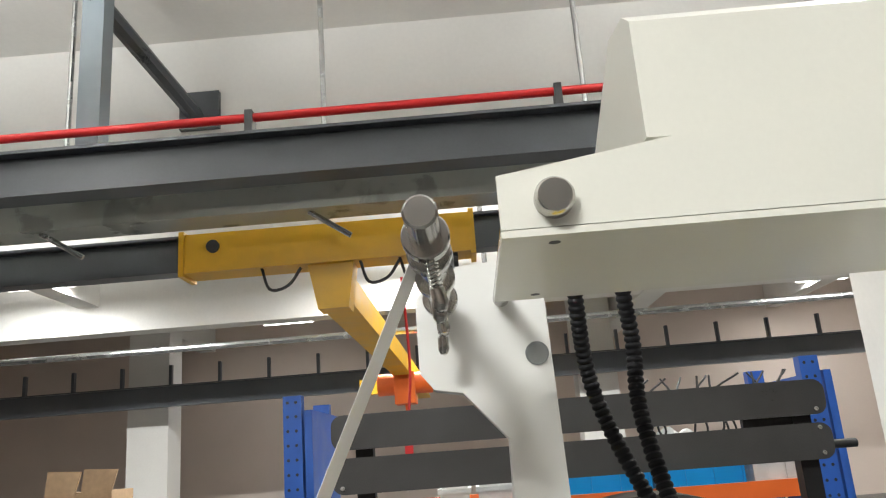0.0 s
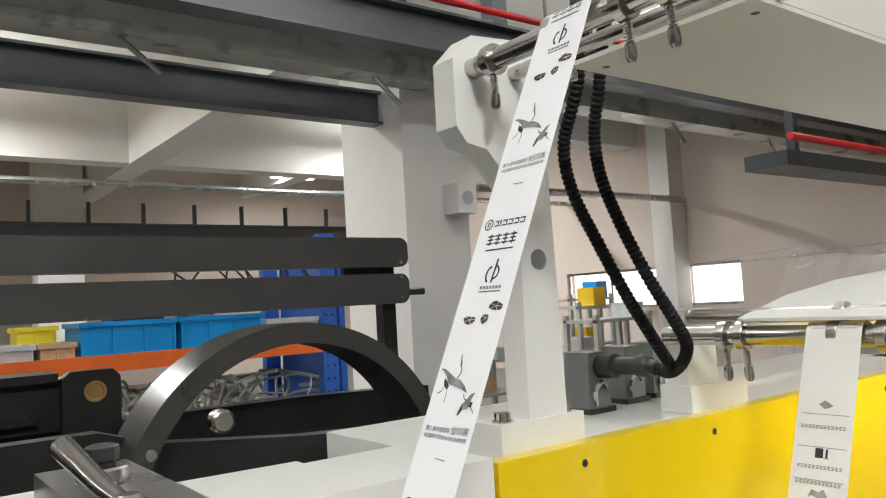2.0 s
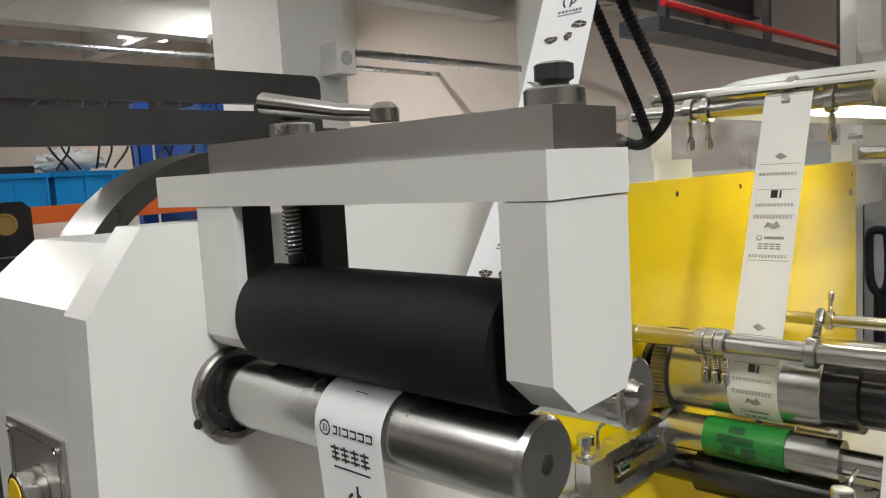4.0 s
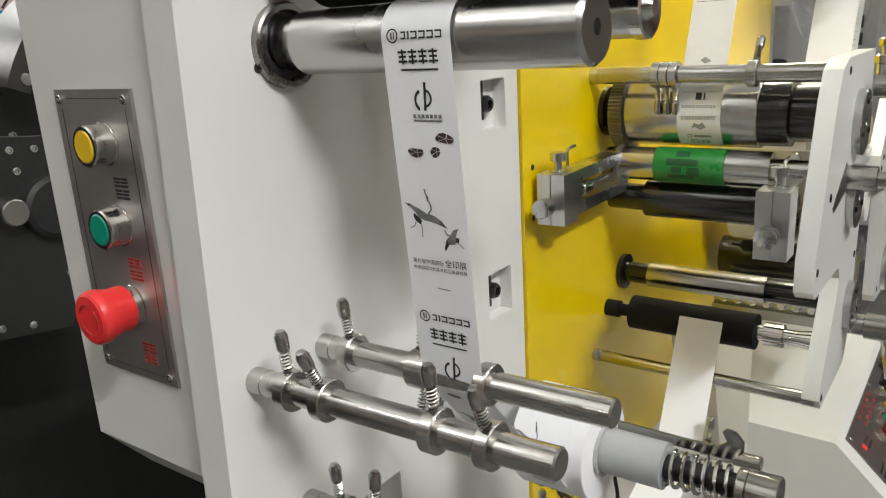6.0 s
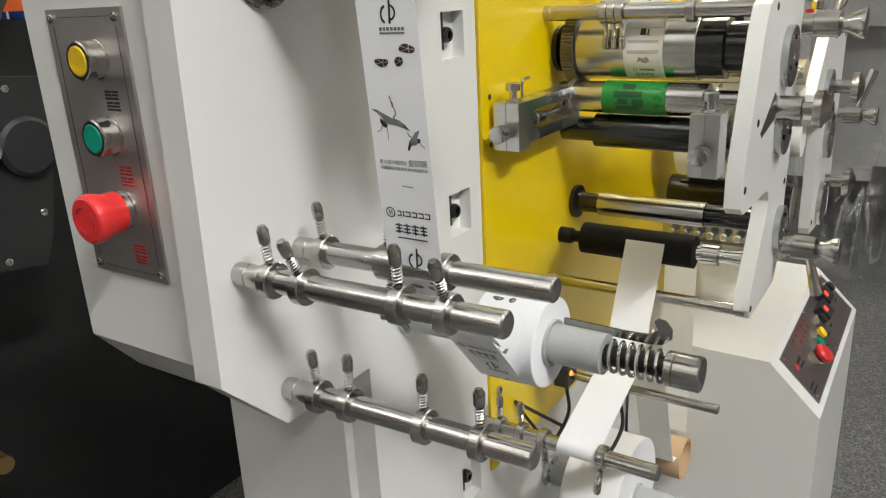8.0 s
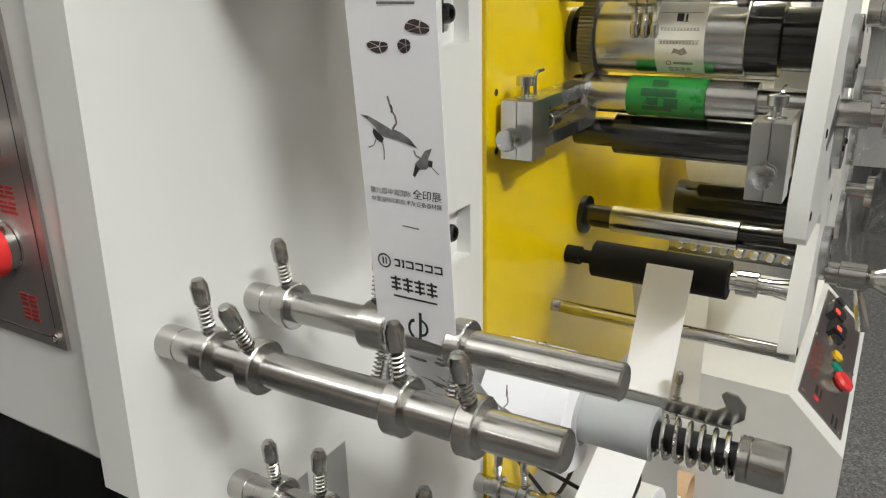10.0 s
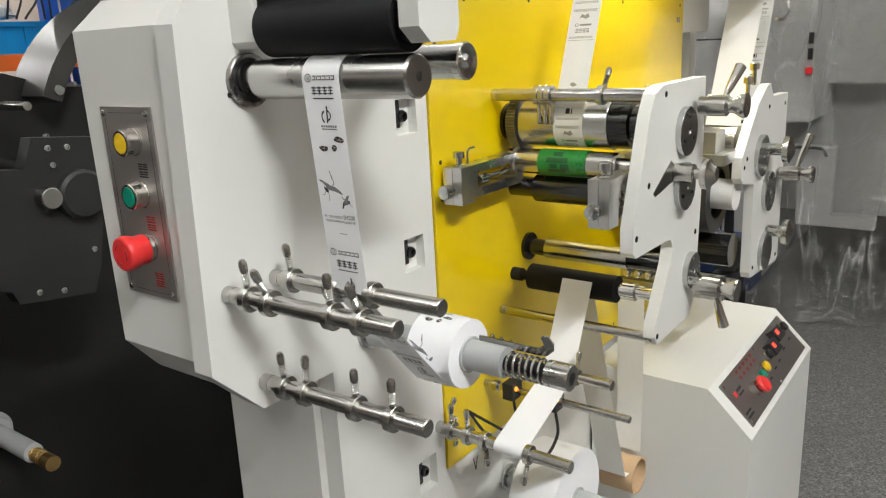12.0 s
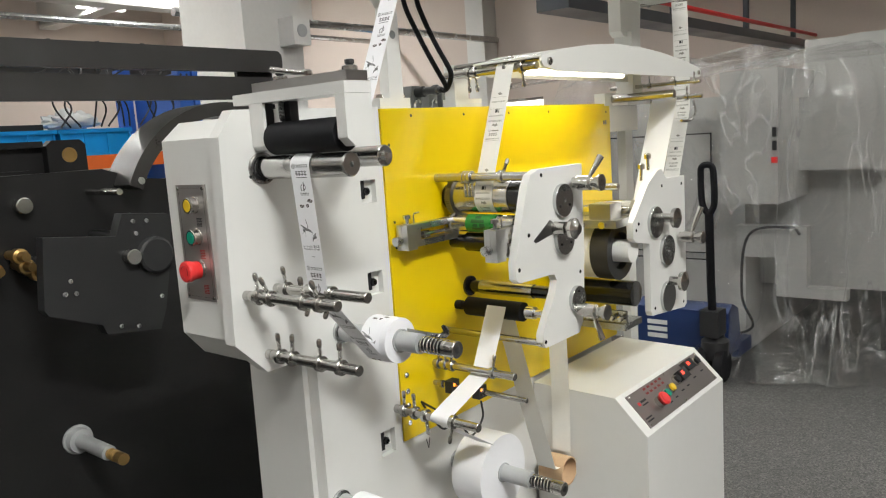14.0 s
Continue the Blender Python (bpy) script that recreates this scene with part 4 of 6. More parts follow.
# ---- paper paths ----
top = arc_pts(0.590, 1.802, 0.0125, 20, 150, 10)
web("paper_web", top + [(0.437, 1.500), (0.3705, 1.405)], 0.325, 0.278, PAPER, "printed white label web running down from the top rod", side=-1, start=0.01)
lead = arc_pts(RX + 0.0045, RZ, 0.0222, 75, 178, 14) + arc_pts(0.274, 1.164, 0.0098, 182, 245, 6) + arc_pts(MX, MZ, 0.0436, 235, 540, 44)
web("paper_web", lead, 0.302, 0.253, PAPER, "printed white label web hanging from the steel roller", side=-1, start=0.034)
# web from the lamp arch to the plate cylinder
web("paper_web", arc_pts(0.868, 1.562, 0.0125, 20, 165, 8) + arc_pts(0.785, 1.282, 0.0394, 158, 238, 10), 0.297, 0.249, LINER, "pale printed web running down to the plate cylinder", side=-1, start=0.03, flip=True, pale=True)
web("paper_web", arc_pts(0.785, 1.022, 0.0225, 70, 165, 8) + [(0.697, 0.898)] + arc_pts(0.557, 0.839, 0.0098, 110, 250, 8) + [(0.60, 0.80), (0.70, 0.735)], 0.294, 0.242, PAPER, "blank white label web between the lower rollers", prints=False)
web("paper_web", [(0.84, 1.025), (0.92, 0.78), (1.0, 0.552), (1.04, 0.545)], 0.335, 0.28, LINER, "cream release liner running down to the waste core", prints=False)
web("paper_web", [(1.08, 0.93), (1.082, 0.70), (1.075, 0.57)], 0.335, 0.28, LINER, "cream release liner hanging to the waste core", prints=False)
web("paper_web", [(1.775, 1.494), (1.644, 1.234), (1.60, 1.15)], 0.345, 0.262, PAPER, "blank white web slanting down from the idle roller", prints=False)
web("paper_web", [(1.885, 1.95), (1.905, 1.62), (1.902, 1.46), (1.80, 1.235), (1.76, 1.15)], 0.325, 0.272, LINER, "printed white web running down behind the second plate", side=-1, flip=True, pale=True)

# ---- lower winding shafts and rolls ----
mandrel(0.750, 0.648, 0.10, "grey unwinding shaft with spring and knurled nut")
paper_roll(0.750, 0.648, 0.088, 0.345, 0.262, 0.0225, "large roll of blank white label paper")
mandrel(0.375, 0.70, 0.10, "grey lower winding shaft with spring")
paper_roll(0.375, 0.70, 0.034, 0.345, 0.262, 0.0225, "small white paper roll on the lower shaft")
t = thing("waste_core", (1.05, 0.36, 0.53), "brown cardboard waste core winding the liner", "cardboard core")
bm = bmesh.new()
lathe(bm, (1.055, 0.345, 0.528), Y_, [(0, 0.034), (0, 0.038), (0.072, 0.038), (0.072, 0.034), (0, 0.034)], 40)
part("tube", bm, KRAFT, t)

# ---- first print station ----
PX, PZ = 0.785, 1.282
stn = thing("print_station", (0.8, 0.27, 0.96), "printing station with white side plate and polished rollers", "print station")
bm = bmesh.new()
prism(bm, [(0.746, 1.341), (0.924, 1.341), (0.922, 1.15), (0.914, 1.05), (0.904, 0.985), (0.885, 0.962), (0.745, 0.962), (0.735, 0.975), (0.737, 0.995), (0.792, 1.075), (0.800, 1.098), (0.792, 1.112), (0.775, 1.115), (0.66, 1.118), (0.648, 1.127), (0.648, 1.160), (0.700, 1.305), (0.718, 1.332)], "y", 0.127, 0.145, 0.0022)
pl = part("side_plate", bm, WHITE2, stn, "white enamelled side plate")
for x, z in ((0.756, 1.328), (0.66, 1.145), (0.745, 0.975), (0.90, 1.10), (0.70, 1.21)):
    screw((x, 0.1275, z), Y_, 0.0045, 0.0015, pl, "screw", BLACKG)
for x, z, r in ((0.832, 1.268, 0.036), (0.832, 1.186, 0.036), (0.876, 1.042, 0.030)):
    bm = bmesh.new()
    lathe(bm, (x, 0.127, z), Y_, [(0, r), (0.008, r), (0.009, r - 0.001), (0.009, 0.005), (0.0075, 0.004), (0.0075, 0)], 40)
    dsc = part("bearing_cap", bm, ZINC, stn, "round steel bearing cap")
    for a in (90, 210, 330):
        screw((x + r * 0.62 * math.cos(radians(a)), 0.118, z + r * 0.62 * math.sin(radians(a))), Y_, 0.003, 0.0015, dsc, "screw", BLACKG)


def clamp_handle(x, z, y, parent, a=60, L=0.055):
    """Turned hub with a cone knob and a lever."""
    bm = bmesh.new()
    lathe(bm, (x, y, z), Y_, [(0, 0.013), (0.012, 0.013), (0.013, 0.016), (0.04, 0.016), (0.044, 0.011), (0.05, 0.011), (0.062, 0.018), (0.068, 0.018), (0.069, 0.016), (0.068, 0.005), (0.068, 0)], 32)
    h = part("clamp_hub", bm, STEEL, parent)
    bm = bmesh.new()
    p = Vector((x, y - 0.03, z))
    d = Vector((math.cos(radians(a)), -0.25, math.sin(radians(a)))).normalized()
    lathe(bm, p + d * 0.012, d, [(0, 0.0045), (0.012, 0.0045), (0.014, 0.0055), (L, 0.0085), (L + 0.002, 0.006), (L + 0.002, 0)], 18)
    part("lever", bm, CHROME, h)


clamp_handle(0.872, 1.302, 0.118, stn, 55)
clamp_handle(0.878, 1.018, 0.118, stn, -82)
bm = bmesh.new()
lathe(bm, (0.80, 0.127, 1.212), Y_, [(0, 0.014), (0.028, 0.014), (0.029, 0.008), (0.04, 0.008), (0.041, 0.021), (0.050, 0.022), (0.052, 0.018), (0.060, 0.010), (0.061, 0)], 32)
part("adjust_knob", bm, STEEL, stn)
bm = bmesh.new()
prism(bm, [(0.716, 1.196), (0.724, 1.190), (0.80, 1.202), (0.80, 1.222), (0.782, 1.232)], "y", 0.1264, 0.1272)
part("slot", bm, GEAR, stn, "wedge-shaped slot")
bm = bmesh.new()
cyl(bm, (0.735, 0.133, 1.205), (0.81, 0.133, 1.213), 0.006, 14)
part("slide_rod", bm, CHROME, stn)
# rollers, from the top
bm = bmesh.new()
lathe(bm, (PX, 0.397, PZ), Y_, [(0, 0.030), (0.006, 0.030), (0.007, 0.020), (0.0195, 0.020), (0.0195, 0)], 28)
part("bearing", bm, BLACKG, stn)
bm = bmesh.new()
prism(bm, [((0.0452 if k % 4 < 2 else 0.0432) * math.cos(math.pi * k / 128) + PX, (0.0452 if k % 4 < 2 else 0.0432) * math.sin(math.pi * k / 128) + PZ) for k in range(256)], "y", 0.362, 0.378)
part("gear_ring", bm, GEAR, stn, "dark toothed gear ring")
bm = bmesh.new()
lathe(bm, (PX, 0.361, PZ), Y_, [(0, 0), (0, 0.0385), (0.148, 0.0385), (0.149, 0.0375), (0.149, 0)], 56)
part("impression_cylinder", bm, SATIN, stn, "large polished impression cylinder")
bm = bmesh.new()
lathe(bm, (PX, 0.212, PZ), Y_, [(0, 0.036), (0.03, 0.036), (0.032, 0.030), (0.067, 0.030), (0.067, 0)], 36)
part("end_hub", bm, BLACKG, stn)
GX, GZ = 0.760, 1.224
bm = bmesh.new()
lathe(bm, (GX, 0.385, GZ), Y_, [(0, 0.018), (0.012, 0.020), (0.022, 0.018), (0.022, 0.0195), (0.19, 0.0195), (0.19, 0.012), (0.235, 0.012), (0.235, 0)], 40)
part("plate_cylinder", bm, SATIN, stn)
bm = bmesh.new()
lathe(bm, (GX, 0.322, GZ), Y_, [(0, 0.0196), (0, 0.0206), (0.080, 0.0206), (0.078, 0.0196)], 48)
gp = part("printing_plate", bm, GREEN, stn, "green flexible printing plate")
bm = bmesh.new()
for y0_, y1_, a0_, a1_ in ((0.306, 0.270, 150, 172), (0.300, 0.288, 176, 196), (0.282, 0.268, 176, 205), (0.304, 0.274, 200, 215), (0.296, 0.280, 120, 144)):
    for k in range(6):
        A, B = radians(a0_ + (a1_ - a0_) * k / 6), radians(a0_ + (a1_ - a0_) * (k + 1) / 6)
        bm.faces.new([bm.verts.new((GX + 0.0209 * math.cos(q), y, GZ + 0.0209 * math.sin(q))) for q, y in ((A, y0_), (B, y0_), (B, y1_), (A, y1_))])
part("plate_relief", bm, mat("dark_green_relief", (0.006, 0.07, 0.02), 0.4, var=0.2), gp, "raised dark inked relief")
bm = bmesh.new()
lathe(bm, (GX, 0.381, GZ), Y_, [(0, 0.014), (0.015, 0.0225), (0.016, 0.0225), (0.018, 0.015)], 30)
part("gear", bm, BRUSHED, stn)
bm = bmesh.new()
lathe(bm, (GX + 0.012, 0.385, GZ - 0.044), Y_, [(0, 0.016), (0.047, 0.016), (0.047, 0.0225), (0.19, 0.0225), (0.19, 0.014), (0.235, 0.014), (0.235, 0)], 40)
part("ink_roller", bm, BLACKG, stn, "black glossy ink roller")
bm = bmesh.new()
lathe(bm, (0.836, 0.397, 1.060), Y_, [(0, 0.024), (0.006, 0.024), (0.007, 0.014), (0.045, 0.014), (0.045, 0)], 30)
part("bearing", bm, BLACKG, stn)
bm = bmesh.new()
lathe(bm, (0.836, 0.358, 1.060), Y_, [(0, 0), (0, 0.0165), (0.148, 0.0165), (0.148, 0)], 36)
part("steel_roller", bm, SATIN, stn)
bm = bmesh.new()
lathe(bm, (0.836, 0.209, 1.060), Y_, [(0, 0.0145), (0.064, 0.0145), (0.064, 0)], 28)
part("roller_end", bm, BLACKG, stn)
bm = bmesh.new()
lathe(bm, (0.785, 0.397, 1.024), Y_, [(0, 0.011), (0.018, 0.011), (0.018, 0.008), (0.035, 0.008), (0.036, 0.0215), (0.19, 0.0215), (0.19, 0)], 40)
part("rubber_roller", bm, BLACKR, stn, "black rubber feed roller")
bm = bmesh.new()
lathe(bm, (0.785, 0.207, 1.024), Y_, [(0, 0.010), (0.008, 0.010), (0.009, 0.014), (0.03, 0.014), (0.03, 0.009), (0.045, 0.009), (0.062, 0.012), (0.062, 0)], 28)
part("roller_shaft", bm, CHROME, stn)


def slide_bracket(x0, x1, y0, y1, z0, z1, label):
    """Machined bearing slide with set screws."""
    t = thing("bearing_slide", (x0, y0, z0), label, "bearing slide", "bearing slides of the print station")
    h = z1 - z0
    if x1 - x0 > 0.05:
        bm = bmesh.new()
        xa, xb, za, zb = x0 + 0.031, x1, z0 + 0.004, z1 - 0.001
        box(bm, xa, xb, y0, y1, zb - 0.013, zb, 0.0012, 1), box(bm, xa, xb, y0, y1, za, za + 0.013, 0.0012, 1)
        box(bm, xa, xa + 0.016, y0, y1, za + 0.013, zb - 0.013), box(bm, xb - 0.022, xb, y0, y1, za + 0.013, zb - 0.013)
        part("slide_rail", bm, ALU, t)
        bm = bmesh.new()
        cyl(bm, (x0 + 0.060, (y0 + y1) / 2 - 0.004, (z0 + z1) / 2), (x0 + 0.080, (y0 + y1) / 2 - 0.004, (z0 + z1) / 2), 0.008, 18), cyl(bm, (x0 + 0.03, (y0 + y1) / 2, (z0 + z1) / 2), (x1 - 0.02, (y0 + y1) / 2, (z0 + z1) / 2), 0.004, 10)
        part("bolt_head", bm, CHROME, t)
    bm = bmesh.new()
    box(bm, x0, x0 + 0.030, y0 - 0.004, (y0 + y1) / 2 - 0.0004, z0, z1, 0.001, 1)
    part("end_block", bm, ALU, t)
    bm = bmesh.new()
    box(bm, x0, x0 + 0.030, (y0 + y1) / 2 + 0.0004, y1 + 0.004, z0, z1, 0.001, 1)
    part("bearing_block", bm, ALU, t)
    bm = bmesh.new()
    lathe(bm, (x0, (y0 + y1) / 2, z0 + h * 0.4), (-1, 0, 0), [(0, 0.005), (0.008, 0.005), (0.009, 0.010), (0.022, 0.010), (0.023, 0.008), (0.023, 0)], 24)
    part("set_screw", bm, ZINC, t)
    xm, ym = x0 + 0.018, (y0 + y1) / 2
    bm = bmesh.new()
    lathe(bm, (xm, ym, z1), (0, 0, 1), [(0, 0.009), (0.002, 0.009), (0.003, 0.004), (0.012, 0.004), (0.012, 0.0085), (0.02, 0.0085), (0.021, 0.007), (0.021, 0)], 20)
    part("thumb_screw", bm, ZINC, t)
    bm = bmesh.new()
    tube(bm, spline([(xm + 0.022, ym, z1), (xm + 0.022, ym, z1 + 0.016), (xm + 0.026, ym, z1 + 0.021), (xm + 0.040, ym, z1 + 0.022)], 4), 0.0018, 8)
    part("hex_key", bm, ZINC, t)
    return t


slide_bracket(0.588, 0.765, 0.362, 0.386, 1.185, 1.239, "polished steel bearing slide with set screws near the panel")
slide_bracket(0.614, 0.70, 0.150, 0.172, 1.166, 1.231, "polished steel bearing slide beside the white side plate")

# small valve block behind the lower rollers
bm = bmesh.new()
box(bm, 0.93, 0.965, 0.34, 0.375, 1.165, 1.195, 0.003), cyl(bm, (0.95, 0.34, 1.18), (0.95, 0.25, 1.18), 0.009, 14), cyl(bm, (0.95, 0.40, 1.18), (0.95, 0.375, 1.18), 0.006, 10), cyl(bm, (0.95, 0.31, 1.18), (0.95, 0.295, 1.18), 0.014, 14)
single("valve_block", bm, ZINC, "small steel valve fitting on the yellow plate", "valve")

# label sensors on the thin rod
for y in (0.345, 0.268):
    s_ = thing("label_sensor", (0.69, y, 0.85), "small black label sensor with an orange light", "sensor", "label sensors")
    bm = bmesh.new()
    box(bm, 0.672, 0.700, y - 0.010, y + 0.010, 0.847, 0.875, 0.003)
    part("housing", bm, BLACKP, s_)
    bm = bmesh.new()
    lathe(bm, (0.681, y - 0.010, 0.866), Y_, [(0, 0.004), (0.002, 0.003), (0.002, 0)], 12)
    part("indicator", bm, LEDO, s_)
    bm = bmesh.new()
    tube(bm, spline([(0.69, y, 0.838), (0.685, y - 0.005, 0.80), (0.66, y + 0.01, 0.765), (0.64, y + 0.03, 0.80), (0.635, 0.397, 0.83)], 6), 0.0025, 6)
    part("cable", bm, BLACKP, s_)

# ---- second print station ----
st2 = thing("print_station", (1.38, 0.27, 0.88), "second printing station with white side plate and dark drum", "print station")
bm = bmesh.new()
prism(bm, [(1.285, 1.262), (1.345, 1.294), (1.37, 1.296), (1.40, 1.268), (1.522, 1.266), (1.522, 0.895), (1.505, 0.887), (1.295, 0.907), (1.286, 0.92), (1.285, 1.105), (1.205, 1.12), (1.192, 1.132), (1.192, 1.172)], "y", 0.155, 0.173, 0.0022)
pl = part("side_plate", bm, WHITE2, st2, "white enamelled side plate")
for x, z in ((1.21, 1.15), (1.225, 1.165), (1.50, 1.245), (1.50, 0.905), (1.31, 0.925), (1.37, 1.25)):
    screw((x, 0.1555, z), Y_, 0.0045, 0.0015, pl, "screw", BLACKG)
for x, z, r in ((1.318, 1.158, 0.042), (1.388, 1.072, 0.042), (1.386, 0.943, 0.042)):
    bm = bmesh.new()
    lathe(bm, (x, 0.155, z), Y_, [(0, r), (0.008, r), (0.009, r - 0.001), (0.009, 0.005), (0.0075, 0.004), (0.0075, 0)], 40)
    part("bearing_cap", bm, ZINC, st2)
for x, z in ((1.36, 1.165), (1.40, 0.985)):
    bm = bmesh.new()
    lathe(bm, (x, 0.15, z), Y_, [(0, 0.012), (0.03, 0.012), (0.031, 0.026), (0.042, 0.027), (0.044, 0.022), (0.05, 0.01), (0.05, 0)], 32)
    part("adjust_knob", bm, STEEL, st2)
clamp_handle(1.47, 1.098, 0.15, st2, 70, 0.075)
bm = bmesh.new()
lathe(bm, (1.22, 0.395, 1.095), Y_, [(0, 0.02), (0.03, 0.02), (0.03, 0.076), (0.14, 0.076), (0.14, 0.03), (0.225, 0.03), (0.225, 0)], 48)
part("drum", bm, LINER, st2, "cream wound drum")
bm = bmesh.new()
lathe(bm, (1.22, 0.255, 1.095), Y_, [(0, 0.077), (0.05, 0.077), (0.05, 0.05), (0.03, 0.05), (0.03, 0)], 48)
part("drum_end", bm, DARK2, st2)
bm = bmesh.new()
lathe(bm, (1.25, 0.395, 0.975), Y_, [(0, 0.034), (0.215, 0.034), (0.215, 0)], 36)
part("ink_roller", bm, BLACKG, st2)
bm = bmesh.new()
lathe(bm, (1.25, 0.395, 1.195), Y_, [(0, 0.030), (0.215, 0.030), (0.215, 0)], 36)
part("steel_roller", bm, CHROME, st2)
bm = bmesh.new()
box(bm, 1.16, 1.26, 0.17, 0.385, 0.895, 0.912, 0.002, 1), box(bm, 1.17, 1.178, 0.17, 0.385, 0.912, 0.945, 0.001, 1)
tr_ = part("ink_tray", bm, ZINC, st2)
for k in range(9):
    bm = bmesh.new()
    lathe(bm, (1.168, 0.18 + 0.023 * k, 0.928), (-1, 0, 0), [(0, 0.004), (0.008, 0.004), (0.009, 0.0075), (0.018, 0.0075), (0.02, 0.005), (0.02, 0)], 12)
    part("ink_key", bm, CHROME, tr_)
bm = bmesh.new()
box(bm, 1.13, 1.22, 0.17, 0.385, 1.165, 1.185, 0.002, 1), box(bm, 1.14, 1.20, 0.19, 0.25, 1.185, 1.225, 0.003, 1)
part("blade_holder", bm, ALU, st2)
for y in (0.20, 0.26, 0.32, 0.36):
    bm = bmesh.new()
    lathe(bm, (1.13, y, 1.175), (-1, 0, 0), [(0, 0.004), (0.01, 0.004), (0.011, 0.009), (0.02, 0.009), (0.02, 0)], 14)
    part("ink_key", bm, CHROME, st2)
guide_rod(1.19, 1.265, 0.175, 0.009, ((0.33, (0.2, 0, 1)),), LB)
bm = bmesh.new()
for x, z, a in ((1.30, 1.30, 0.3), (1.345, 1.325, -0.2)):
    lathe(bm, (x, 0.165, z - 0.03), (a * 0.3, 0, 1), [(0, 0.004), (0.03, 0.004), (0.031, 0.009), (0.042, 0.009), (0.045, 0.006), (0.045, 0)], 14)
single("lock_screw", bm, CHROME, "polished lock screws on the second plate", "screw")

nudge(st2, dy=-0.016)

# ---- operator console ----
con = thing("operator_console", (1.34, 0.25, 0), "white sheet metal operator console with sloping panel", "console")
bm = bmesh.new()
prism(bm, [(0.066, 0.0), (0.066, 0.652), (0.152, 0.738), (0.395, 0.742), (0.395, 0.0)], "x", 1.089, 1.602, 0.004)
body_ = part("body", bm, WHITE, con)
sd = Vector((0, 0.086, 0.086)).normalized()
sn = Vector((0, -0.086, 0.086)).normalized()


def slope(x, f):
    return Vector((x, 0.066, 0.652)) + Vector((0, 0.086, 0.086)) * f


bm = bmesh.new()
q = [slope(1.125, 0.1), slope(1.575, 0.1), slope(1.575, 0.9), slope(1.125, 0.9)]
vs = [bm.verts.new(p + sn * o) for o in (0.0005, 0.0025) for p in q]
for f in ((0, 1, 2, 3), (4, 5, 6, 7), (0, 1, 5, 4), (1, 2, 6, 5), (2, 3, 7, 6), (3, 0, 4, 7)):
    bm.faces.new([vs[i] for i in f])
# brushed steel with its dark reflections put into the base colour
cp = part("control_panel", bm, mat("brushed_dark_reflection", (0.30, 0.27, 0.26), 0.45, 1.0, var=0.06, scale=4, rvar=0.04), con, "brushed steel sloping control panel")


def con_button(x, f, r, h, m, lab, mush=False):
    o = slope(x, f) + sn * 0.0025
    bm = bmesh.new()
    lathe(bm, o, sn, [(0, r * 1.25), (h * 0.5, r * 1.2), (h * 0.5, r)], 20)
    z_ = part("bezel", bm, CHROME, con)
    bm = bmesh.new()
    if mush:
        lathe(bm, o, sn, [(0, r * 0.7), (h * 0.6, r * 0.8), (h * 0.8, r * 1.45), (h, r * 1.5), (h * 1.2, r * 1.2), (h * 1.22, 0)], 24)
    else:
        lathe(bm, o, sn, [(0, r * 0.95), (h * 0.8, r * 0.95), (h * 0.85, 0)], 20)
    part("push_button", bm, m, z_, lab)


con_button(1.235, 0.42, 0.0125, 0.024, REDB, "red emergency stop button", True)
con_button(1.285, 0.48, 0.011, 0.018, GREENB, "green push button")
con_button(1.325, 0.52, 0.011, 0.018, YELB, "yellow push button")
con_button(1.375, 0.60, 0.011, 0.02, BLACKP, "black selector switch")
con_button(1.535, 0.70, 0.011, 0.02, BLACKP, "black selector switch")
for x, f in ((1.415, 0.62), (1.475, 0.72)):
    bm = bmesh.new()
    prism(bm, [(x - 0.024, 0), (x + 0.024, 0), (x + 0.024, 0.03), (x - 0.024, 0.03)], "y", 0, 0.018, 0.003, 1)
    for v in bm.verts:
        p = v.co.copy()
        v.co = slope(p.x, f) + sd * (p.z - 0.015) + sn * (0.0025 + p.y)
    mt = part("meter", bm, BLACKP, con, "black digital meter")
    bm = bmesh.new()
    c = slope(x - 0.008, f) + sn * 0.0212 + sd * 0.003
    vs = [bm.verts.new(c + Vector((a, 0, 0)) + sd * b) for a, b in ((-0.007, -0.005), (0.007, -0.005), (0.007, 0.006), (-0.007, 0.006))]
    bm.faces.new(vs)
    part("red_display", bm, LEDR, mt, "lit red display")
for i in range(5):
    for j in range(2):
        bm = bmesh.new()
        c = slope(1.22 + 0.024 * i, 0.72 + 0.11 * j) + sn * 0.003
        vs = [bm.verts.new(c + Vector((a, 0, 0)) + sd * b) for a, b in ((-0.007, -0.003), (0.007, -0.003), (0.007, 0.003), (-0.007, 0.003))]
        bm.faces.new(vs)
        part("red_marking", bm, mat("red_marking", (0.25, 0.03, 0.025), 0.5) if i + j == 0 else bpy.data.materials["red_marking"], cp)
